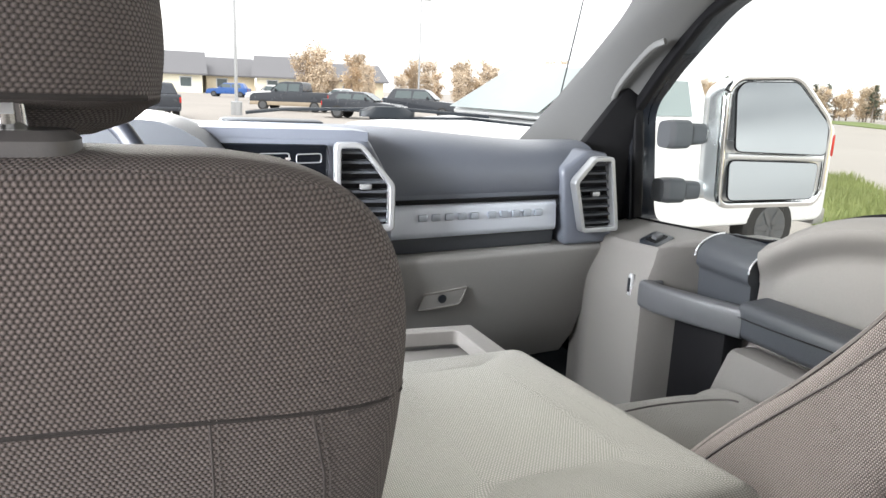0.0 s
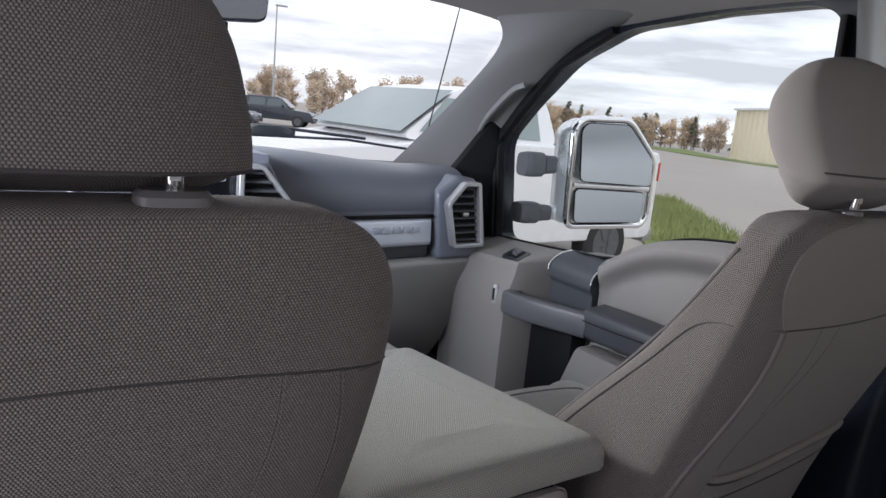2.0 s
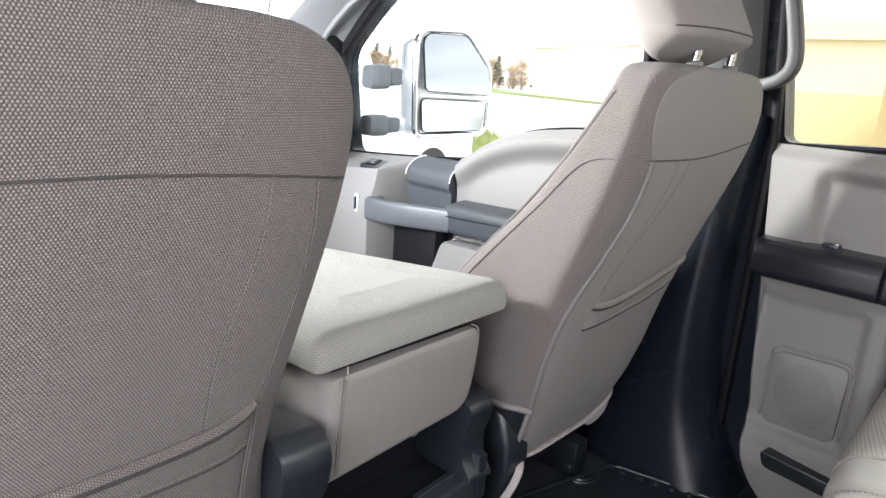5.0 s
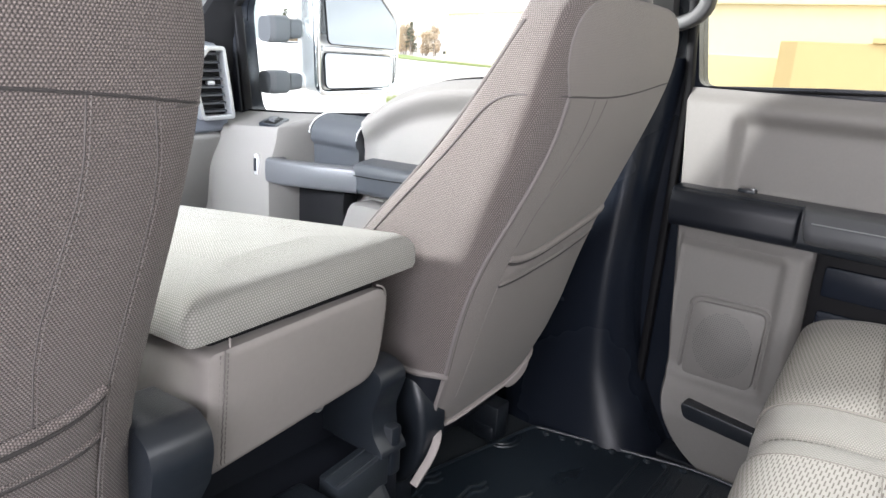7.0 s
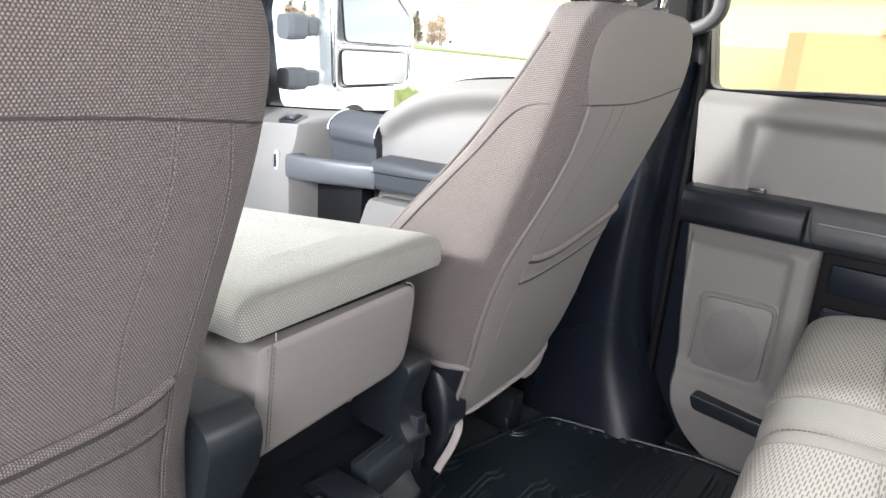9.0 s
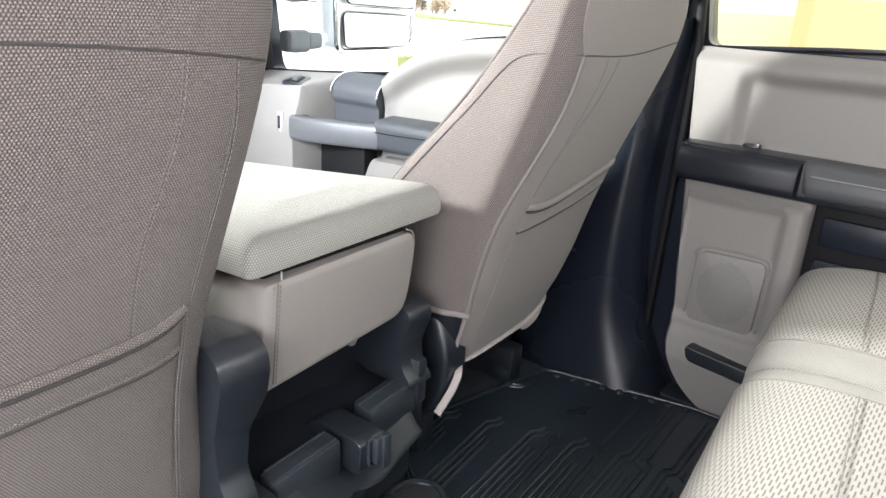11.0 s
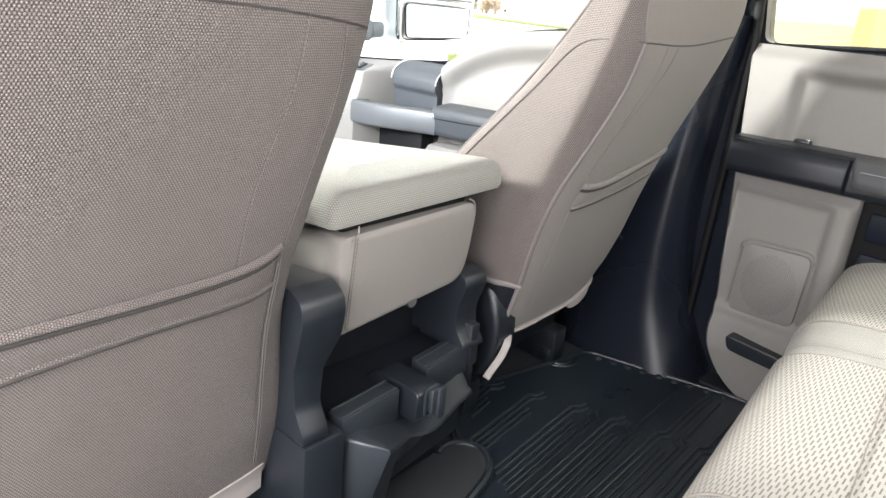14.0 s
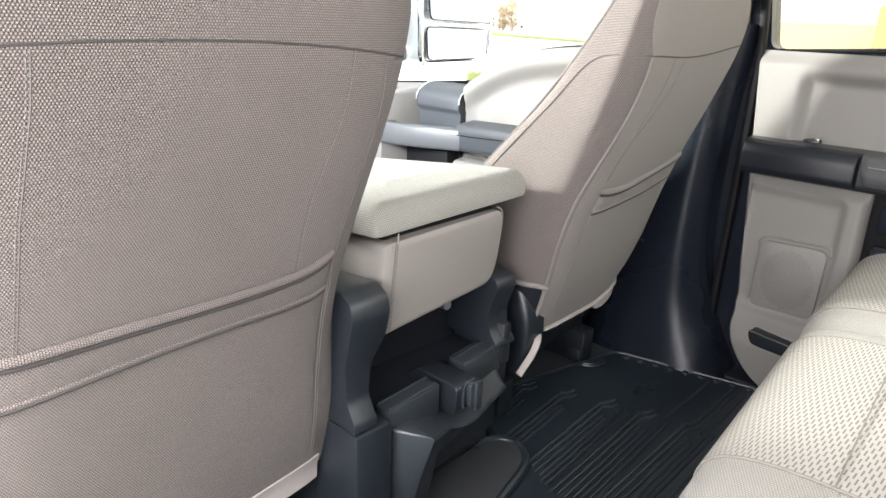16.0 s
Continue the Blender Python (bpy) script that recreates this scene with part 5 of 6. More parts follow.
def cushion(x0, x1, y0, y1, top, name, insert_x, slant=0.0):
    cx, hw = (x0 + x1) / 2, (x1 - x0) / 2
    rows = []
    for x, k in smooth_table([(x0, 0.55), (x0 + 0.012, 0.85), (x0 + 0.04, 1.0), (x1 - 0.04, 1.0), (x1 - 0.012, 0.85), (x1, 0.55)], 2):
        ring = []
        for i in range(56):
            a = 2 * math.pi * i / 56
            c, s = math.cos(a), math.sin(a)
            cz, hz = top - 0.085, 0.085 * (0.72 + 0.28 * k)
            cy, hy = (y0 + y1) / 2, (y1 - y0) / 2 * (0.93 + 0.07 * k)
            ring.append((x, cy + slant * (x - cx) * (y1 > 0 or c > 0) * abs(c) + hy * math.copysign(abs(c) ** 0.5, c), cz + hz * math.copysign(abs(s) ** 0.5, s)))
        rows.append(ring)
    cush = part(name, loft(rows), M_CLOTH_BENCH, bench, "pale woven cushion border")
    cz, hz = top - 0.085, 0.085
    cy, hy = (y0 + y1) / 2, (y1 - y0) / 2

    def skin(u, v):
        a = v
        c, s = math.cos(a), math.sin(a)
        x = insert_x[0] + (insert_x[1] - insert_x[0]) * u
        return (x, cy + slant * (x - cx) * max(0.0, c) + hy * math.copysign(abs(c) ** 0.5, c) + 0.0020 * c, cz + hz * abs(s) ** 0.5 + 0.0020 * s)
    bm = wall_sheet(skin, spread(0, 1, 20), spread(0.10, 2.2, 44), (0, 0, -0.004))
    lay = bm.loops.layers.uv["UVMap"]
    for f in bm.faces:
        for lp in f.loops:
            p = lp.vert.co
            lp[lay].uv = (p.x, p.y * 0.85 - (p.z - top) * 0.9)
    part("dashed_insert", bm, M_DASHED, cush, "pale insert with dark dashes")
    for x in insert_x:
        part("insert_seam", tube([(x, cy + slant * (x - cx) * max(0.0, math.cos(a)) + hy * math.copysign(abs(math.cos(a)) ** 0.5, math.cos(a)), cz + hz * abs(math.sin(a)) ** 0.5 + 0.001) for a in spread(0.05, 2.2, 30)], 0.0016, 6), M_SEAM_PALE, cush)
    part("insert_seam", tube([(x, y1 - 0.105 + 0.10 * (x - insert_x[1]), cz + hz + 0.0021) for x in spread(insert_x[0], insert_x[1], 8)], 0.0007, 6), M_SEAM_PALE, cush)
    return cush


cushion(0.345, 0.845, -0.86, -0.268, 0.584, "outer_cushion", (0.425, 0.80), 0.09)
cushion(-0.195, 0.335, -0.86, -0.328, 0.590, "middle_cushion", (-0.098, 0.275), 0.12)
cushion(-0.845, -0.205, -0.86, -0.318, 0.585, "outer_cushion", (-0.77, -0.29))
for x0, x1 in ((-0.845, -0.21), (-0.20, 0.33), (0.34, 0.845)):
    rings = [oval((x0 + x1) / 2, y, z, (x1 - x0) / 2, d, 5, 40) for y, z, d in ((-0.86, 0.50, 0.07), (-0.88, 0.60, 0.085), (-0.92, 0.85, 0.08), (-0.945, 1.05, 0.06), (-0.95, 1.09, 0.03))]
    part("seat_back", loft(rings), M_CLOTH_BENCH, bench, "pale woven bench back")
part("bench_base", box(-0.84, 0.84, -0.90, -0.40, FLOOR - 0.012, 0.44, 0.01), M_BLACK, bench, "black storage base under the bench")


# ---- dashboard ----
dash = thing("dashboard", (0, 1.3, 0.6), "slate and grey dashboard with silver trim panel", "dashboard")


def pad_skin(u, v):
    """Padded top: face, rounded brow and shelf towards the windshield."""
    prof = PAD[min(int(v), len(PAD) - 1)]
    drop = 0.034 * step(u, -0.02, 0.55) + 0.02 * step(-u, 0.5, 0.85)
    return (u, prof[0] + 0.03 * step(abs(u), 0.5, 0.75), prof[1] - drop * step(prof[1], 0.85, 0.97))


PAD = smooth_table([(1.205, 0.832), (1.185, 0.838), (1.178, 0.87), (1.182, 0.92), (1.205, 0.965), (1.245, 0.992), (1.33, 1.002), (1.55, 0.985), (1.80, 0.955), (1.97, 0.930)], 2)
part("dash_pad", wall_sheet(pad_skin, spread(-0.675, 0.675, 50), range(len(PAD)), (0, 0.004, -0.03)), M_PAD_LIT, dash, "soft slate dash pad")
trim = part("trim_panel", prism([(1.184, 0.828), (1.176, 0.815), (1.170, 0.758), (1.176, 0.746), (1.25, 0.746), (1.25, 0.828)], "x", 0.062, 0.528, 0.004), M_TRIM, dash, "brushed silver trim panel")
for i in range(10):
    x = 0.135 + 0.0345 * i + (0.014 if i > 4 else 0)
    part("raised_mark", box(x, x + 0.023, 1.166, 1.176, 0.787, 0.804, 0.003), M_EMBOSS, trim, "plain raised grey mark")
part("lower_pad", prism([(1.194, 0.744), (1.198, 0.705), (1.28, 0.70), (1.28, 0.744)], "x", 0.06, 0.535, 0.006), M_DASH, dash, "slate band below the trim panel")
# Black strips drawn in for the shade between the pad and the trim.
part("gap_filler", prism([(1.20, 0.842), (1.20, 0.822), (1.26, 0.822), (1.26, 0.842)], "x", 0.06, 0.535, 0.0), M_SEAL_SHADE, dash)
part("shadow_gap", box(0.062, 0.530, 1.1735, 1.20, 0.827, 0.837, 0.001), M_SEAL_SHADE, dash)
LOW = [(1.22, 0.705), (1.176, 0.703), (1.166, 0.692), (1.172, 0.672), (1.200, 0.60), (1.235, 0.50), (1.29, 0.40), (1.36, 0.32), (1.60, 0.25), (1.60, 0.705)]
part("glove_box_front", prism(LOW, "x", 0.055, 0.685, 0.010, 3), M_GREY_DARK, dash, "grey lower dash with the glove box")
part("lower_dash", prism(LOW, "x", -0.685, 0.053, 0.010, 3), M_GREY_DARK, dash, "grey lower dash panel")
grip = part("glove_box_latch", prism(rounded([(0.145, 0.560), (0.162, 0.602), (0.283, 0.612), (0.262, 0.566)], 0.006), "y", 1.192, 1.212, 0.003), M_GREY_DARK, dash, "recessed glove box latch")
part("lock_cylinder", tube([(0.212, 1.186, 0.588), (0.212, 1.20, 0.588)], 0.011, 14), M_BLACK, grip, "dark key cylinder")
part("latch_rim", tube([(x, 1.191, z) for x, z in rounded([(0.147, 0.562), (0.163, 0.600), (0.281, 0.610), (0.261, 0.568)], 0.006)], 0.0022, 6, True), M_GREY, grip)


def vent(x0, x1, y, z0, z1, cut, flip, fronted):
    """An air vent with a cut corner, bright rim and slats."""
    if flip:
        out = [(x0, z0), (x1, z0), (x1, z1 - cut), (x0 + (x1 - x0) * 0.42, z1), (x0, z1)]
    else:
        out = [(x0 + 0.036, z0), (x1, z0), (x1 - 0.034, z1), (x0 + 0.060, z1), (x0, z1 - cut)]
    v = part("air_vent", holed(rounded(out, 0.010), [rounded([((a - (x0 + x1) / 2) * 0.89 + (x0 + x1) / 2, (b - (z0 + z1) / 2) * 0.935 + (z0 + z1) / 2) for a, b in out], 0.008)], 0.026, Matrix(((1, 0, 0, 0), (0, 0, 1, y), (0, 1, 0, 0), (0, 0, 0, 1))), 0.003), M_SATIN, dash, "satin metal vent rim")
    part("vent_well", prism([((a - (x0 + x1) / 2) * 0.93 + (x0 + x1) / 2, (b - (z0 + z1) / 2) * 0.95 + (z0 + z1) / 2) for a, b in out], "y", y + 0.0245, y + 0.030, 0.0), M_SEAL_SHADE, v, "black vent well")
    n = 8
    for i in range(n):
        z = z0 + (z1 - z0) * (0.10 + 0.80 * i / (n - 1))
        a, b = x0 + (x1 - x0) * 0.06, x1 - (x1 - x0) * 0.06
        over = max(0, z - (z1 - cut)) / cut
        if flip:
            b -= over * (x1 - x0) * 0.5
        else:
            rise = (z - z0) / (z1 - z0)
            a = x0 + 0.010 + 0.036 * max(0.0, 1 - (z - z0) / (z1 - z0 - cut)) + over * 0.060
            b = x1 - 0.010 - 0.034 * rise
        part("vent_slat", prism([(y + 0.005, z - 0.003), (y + 0.025, z + 0.002), (y + 0.025, z + 0.005), (y + 0.005, z + 0.002)], "x", a, b, 0.0), M_DASH, v)
    zc = (z0 + z1) / 2
    part("vent_tab", box((x0 + x1) / 2 - 0.009, (x0 + x1) / 2 + 0.016, y + 0.0, y + 0.014, zc - 0.006, zc + 0.006, 0.003), M_SATIN, v, "small bright vent tab")
    return v


part("vent_housing", loft([[(x, y, z) for x, z in rounded([(0.556 + d, 0.702 + d), (0.716 - d, 0.702 + d), (0.680 - d, 0.945 - d), (0.606, 0.952 - d), (0.530 + d, 0.905 - d)], 0.016)] for y, d in ((1.40, 0.0), (1.176, 0.0), (1.166, 0.004), (1.162, 0.010))]), M_PAD_LIT, dash, "slate vent housing")
vent(0.552, 0.702, 1.136, 0.746, 0.936, 0.060, False, True)
part("stack_housing", loft([[(x, y, z) for x, z in rounded([(-0.42 + d, 0.62 + d), (0.060 - d, 0.62 + d), (0.060 - d, 0.88 - d), (0.0, 0.985 - d), (-0.42 + d, 0.985 - d)], 0.02)] for y, d in ((1.40, 0.0), (1.135, 0.0), (1.122, 0.005), (1.118, 0.012))]), M_PAD_LIT, dash, "slate centre stack")
vent(-0.072, 0.050, 1.092, 0.792, 0.972, 0.085, True, True)
screen = part("control_panel", box(-0.40, -0.085, 1.104, 1.122, 0.65, 0.968, 0.006), M_SCREEN, dash, "dark glossy control panel")
for a, b in ((-0.225, -0.165), (-0.150, -0.100)):
    loop = rounded([(a, 0.930), (b, 0.932), (b, 0.950), (a, 0.948)], 0.005)
    part("button_outline", tube([(x, 1.103, z) for x, z in loop], 0.0012, 5, True), M_SATIN, screen, "thin bright button outline")
for i in range(3):
    part("button_mark", box(-0.212 + 0.02 * i, -0.202 + 0.02 * i, 1.1015, 1.104, 0.937, 0.941, 0.0), M_HEM, screen)
hood = part("stack_hood", wall_sheet(lambda u, v: (u, 1.12 + 0.42 * v, 0.988 + 0.022 * math.sin(math.pi * (0.15 + 0.5 * v)) - 0.03 * v - 0.02 * step(u, -0.02, 0.06)), spread(-0.44, 0.0, 14), spread(0, 1, 10), (0, 0, -0.02)), M_PAD_LIT, dash, "raised dash top over the stack")
part("sensor_grille", box(-0.30, -0.06, 1.36, 1.47, 0.985, 1.004, 0.008), M_BLACK, dash, "black speaker grille on the dash top")
part("cluster_hood", loft([[(SC + w * math.cos(a), y, 0.86 + h * math.sin(a)) for a in spread(0, math.pi, 15)] + [(SC - w, y, 0.80), (SC + w, y, 0.80)] for y, w, h in ((1.02, 0.17, 0.155), (1.10, 0.185, 0.17), (1.28, 0.19, 0.16))]), M_DASH, dash, "slate instrument hood")
part("knee_panel", box(-0.685, 0.06, 1.22, 1.40, 0.62, 0.88, 0.01), M_DASH, dash)

for ob in dash.children_recursive:
    for v in ob.data.vertices:
        v.co.y += 0.20 * max(0.0, v.co.x - 0.05)

wheel = thing("steering_wheel", (SC - 0.145, 0.82, 0.88), "dark leather-wrapped steering wheel", "steering wheel")
tiltm = Matrix.Translation((SC - 0.145, 0.80, 0.905)) @ Matrix.Rotation(radians(66), 4, "X")
rim = [tuple(tiltm @ Vector((0.182 * math.cos(a), 0.182 * math.sin(a), 0))) for a in spread(0, 2 * math.pi, 41)[:-1]]
part("rim", tube(rim, 0.0155, 12, True), M_BLACK_SOFT, wheel, "dark wrapped rim")
bm = loft([oval(0, 0, z, w, w * 0.85, 3, 28) for z, w in ((-0.04, 0.055), (0.0, 0.085), (0.018, 0.078), (0.022, 0.05))])
bmesh.ops.transform(bm, matrix=tiltm, verts=bm.verts)
part("hub", bm, M_BLACK, wheel, "dark hub cover")
for ang in (0, 180, 270):
    a = radians(ang)
    p, q = tiltm @ Vector((0.06 * math.cos(a), 0.06 * math.sin(a), 0.004)), tiltm @ Vector((0.182 * math.cos(a), 0.182 * math.sin(a), 0))
    part("spoke", bar([p, p.lerp(q, 0.5), q], 0.032, 0.016, (0, -0.9, 0.4)), M_PULL, wheel, "grey spoke")
part("column", tube([(SC - 0.145, 0.84, 0.885), (SC - 0.145, 1.10, 0.79)], 0.045, 16), M_BLACK, wheel)

rear_view = thing("rear_view_mirror", (-0.13, 1.0, 1.30), "black rear-view mirror hanging at the windshield", "mirror")
part("shell", loft([[(x, y, z) for x, z in rounded([(-0.300 + d, 1.252 + d), (-0.052 - d, 1.276 + d), (-0.048 - d, 1.325 - d), (-0.062, 1.335 - d), (-0.295 + d, 1.318 - d)], 0.018)] for y, d in ((1.05, 0.02), (1.03, 0.0), (1.0, 0.0), (0.995, 0.003))]), M_BLACK, rear_view)
shine = prism(rounded([(-0.295, 1.257), (-0.056, 1.281), (-0.053, 1.322), (-0.064, 1.331), (-0.290, 1.313)], 0.014), "y", 0.991, 0.9945, 0.0)
for v in shine.verts:
    v.co.y -= 0.085 * (v.co.z - 1.26) - 0.002
part("reflector", shine, M_MIRROR_DARK, rear_view, "mirror glass darkened to carry its dark reflection")
part("stem", tube([(-0.13, 1.03, 1.32), (-0.13, 1.14, 1.40), (-0.13, 1.24, 1.455)], 0.014, 10), M_BLACK, rear_view)
part("sensor_foot", box(-0.146, -0.128, 0.996, 1.012, 1.250, 1.266, 0.003), M_BLACK, rear_view)


# ---- outside of this truck: towing mirror, hood, wipers, mast ----
def towing_mirror():
    mir = thing("towing_mirror", (1.15, 1.30, 0.98), "chrome towing mirror with two stacked glasses", "side mirror")
    face = [(1.000, 0.812), (1.325, 0.818), (1.345, 0.85), (1.345, 1.045), (1.215, 1.165), (1.02, 1.155), (0.985, 1.12)]
    rings = []
    for y, d in ((1.365, 0.06), (1.345, 0.02), (1.305, 0.0), (1.255, 0.0), (1.248, 0.005)):
        cx, cz = 1.17, 0.985
        rings.append([(cx + (x - cx) * (1 - d * 3), y, cz + (z - cz) * (1 - d * 3)) for x, z in rounded(face, 0.03)])
    part("housing", loft(rings), M_SHELL, mir, "chrome mirror housing")
    part("chrome_rim", tube([(x, 1.243, z) for x, z in rounded(face, 0.035, 6)], 0.011, 10, True), M_CHROME, mir, "rounded chrome rim")
    part("bezel", prism([(cx + (x - cx) * 0.965, cz + (z - cz) * 0.965) for x, z in rounded(face, 0.03)], "y", 1.240, 1.2475, 0.002), M_SHELL, mir, "silver inner bezel")
    up = [(1.014, 0.962), (1.316, 0.956), (1.318, 1.040), (1.204, 1.148), (1.030, 1.142), (1.008, 1.118)]
    lo = [(1.015, 0.828), (1.300, 0.832), (1.314, 0.930), (1.014, 0.934)]
    def glass(poly, zc):
        bm = prism(rounded(poly, 0.018), "y", 1.230, 1.2385, 0.0)
        for v in bm.verts:
            v.co.y += (v.co.z - zc) * 0.10 - 0.004 * (v.co.x - 1.17)
        return bm
    for poly, zc in ((up, 1.15), (lo, 0.935)):
        edge = [(x, 1.2335 + (z - zc) * 0.10 - 0.004 * (x - 1.17), z) for x, z in rounded(poly, 0.018)]
        part("glass_seal", tube(edge, 0.0035, 6, True), M_SEAL_SHADE, mir, "thin black glass seal")
    part("upper_glass", glass(up, 1.15), M_MIRROR, mir, "large flat mirror glass")
    part("lower_glass", glass(lo, 0.935), M_MIRROR, mir, "small convex mirror glass")
    part("divider", bar([(1.008, 1.238, 0.947), (1.335, 1.238, 0.943)], 0.012, 0.016), M_SHELL, mir)
    for z, t in ((1.0, 0.062), (0.842, 0.055)):
        def sleeve(rows):
            return loft([[(x, y + dy * math.copysign(abs(math.cos(q)) ** 0.6, math.cos(q)), z + c + dz * math.copysign(abs(math.sin(q)) ** 0.6, math.sin(q))) for q in spread(0, 2 * math.pi, 25)[:-1]] for x, y, c, dy, dz in rows])
        part("arm", sleeve([(0.98, 1.33, 0.0, 0.024, 0.022), (1.00, 1.33, 0.002, 0.028, t * 0.45), (1.03, 1.32, 0.006, 0.030, t * 0.55), (1.08, 1.31, 0.008, 0.032, t * 0.60)]), M_SHELL, mir, "bright telescoping arm")
        part("arm_cover", sleeve([(0.89, 1.365, -0.006, 0.030, t * 0.60), (0.91, 1.358, -0.005, 0.034, t * 0.66), (0.945, 1.345, -0.003, 0.034, t * 0.64), (0.952, 1.342, -0.003, 0.028, t * 0.50), (0.985, 1.328, 0.0, 0.027, t * 0.46), (0.99, 1.328, 0.0, 0.022, t * 0.40)]), M_SLEEVE, mir, "dark grey arm sleeve")
    return mir


towing_mirror()
hood_fn = lambda u, v: (u, v, 0.80 + 0.04 * (1 - (u / 0.9) ** 2) - 0.06 * step(v, 2.2, 3.3) - 0.10 * step(abs(u), 0.8, 0.95))
own = thing("truck_hood", (0, 2.7, 0.7), "white hood of this truck beyond the windshield", "car hood")
part("hood_panel", wall_sheet(hood_fn, spread(-0.95, 0.95, 31), spread(2.08, 3.35, 17), (0, 0, -0.05)), M_WHITE, own)
part("fender", box(0.90, 1.0, 1.75, 3.3, -0.1, 0.72, 0.03), M_WHITE, own)
part("fender", box(-1.0, -0.90, 1.75, 3.3, -0.1, 0.72, 0.03), M_WHITE, own)
part("cowl", box(-0.9, 0.9, 2.0, 2.10, 0.74, 0.82, 0.01), M_BLACK, own, "black cowl")
doors_out = thing("outer_bodywork", (0.96, 0.4, 0.3), "white outer door skins of this truck", "car body")
for s in (-1, 1):
    part("door_skin", box(min(s * 0.935, s * 0.985), max(s * 0.935, s * 0.985), -1.1 if s > 0 else 0.05, 1.75, -0.25, 0.70, 0.01), M_WHITE, doors_out)
wiper = thing("wiper", (0.2, 2.1, 0.95), "black wiper lying across the windshield", "wiper")
part("arm", bar([(0.83, 2.03, 0.975), (0.55, 2.06, 0.995), (0.20, 2.12, 0.985)], 0.008, 0.010), M_BLACK, wiper)
part("blade", bar([(0.62, 2.04, 1.005), (0.30, 2.10, 1.02), (-0.10, 2.14, 1.005), (-0.22, 2.15, 0.99)], 0.008, 0.012), M_BLACK, wiper)
part("blade_cap", loft([oval(0.26, 2.10, z, w, 0.02, 2.5, 16) for z, w in ((0.99, 0.10), (1.012, 0.10), (1.026, 0.06))]), M_BLACK, wiper)
mast = thing("radio_mast", (0.92, 2.2, 0.75), "thin black radio mast on the fender", "antenna")
part("rod", tube([(0.90, 2.18, 0.74), (0.935, 2.02, 1.35), (0.955, 1.93, 1.72)], 0.0028, 6), M_BLACK, mast)
part("base", tube([(0.90, 2.18, 0.72), (0.90, 2.18, 0.79)], 0.016, 10), M_BLACK, mast)

# ---- the lot around ----
GROUND = -0.58
bm = bmesh.new()
bmesh.ops.create_grid(bm, x_segments=60, y_segments=60, size=700)
bmesh.ops.translate(bm, vec=(0, 0, GROUND), verts=bm.verts)
tagged(part("ground", bm, M_ASPHALT, smooth=False), "pale worn asphalt of a parking lot", "ground", kind="structure")


def verge(name, poly, material, label, h=0.05):
    tagged(part(name, prism(poly, "z", GROUND - 0.02, GROUND + h, 0.0), material, smooth=False), label, "ground", kind="structure")


verge("ground_verge", rounded([(6.2, 5.4), (8.6, 5.6), (14.2, 12.8), (12.2, 13.4)], 0.6), M_GRASS, "green grass island beside the lot")
rnd = random.Random(9)
blades = bmesh.new()
while len(blades.faces) < 5200:
    t, w = rnd.random(), rnd.random()
    x, y = 6.4 + 6.0 * t + w * 2.2, 5.6 + 7.6 * t - w * 0.15 * (1 - t)
    h, a = rnd.uniform(0.06, 0.22), rnd.uniform(0, 6.28)
    lean = rnd.gauss(0, 0.05)
    blades.faces.new([blades.verts.new(p) for p in ((x - 0.012 * math.cos(a), y - 0.012 * math.sin(a), GROUND + 0.04), (x + 0.012 * math.cos(a), y + 0.012 * math.sin(a), GROUND + 0.04), (x + lean, y + rnd.gauss(0, 0.05), GROUND + 0.05 + h))])
M_BLADE = plain("grass_blade", (0.23, 0.26, 0.10), 0.8, grain=2, stain=0.8, spread=0.5)
tagged(part("grass_tufts", blades, M_BLADE, smooth=False), "uneven tufts of green grass on the lot island", "grass", kind="stuff")
verge("ground_strip", [(49, 27), (52, 27), (62, 50), (80, 72), (66, 108), (60, 108), (70, 72), (58, 51)], M_GRASS, "far grass strip along the lot", 0.08)
verge("ground_sand", [(13, -6), (17.2, -6), (17.2, 6.6), (15.0, 6.2)], M_SAND, "sandy bare ground beside a yellow building", 0.02)


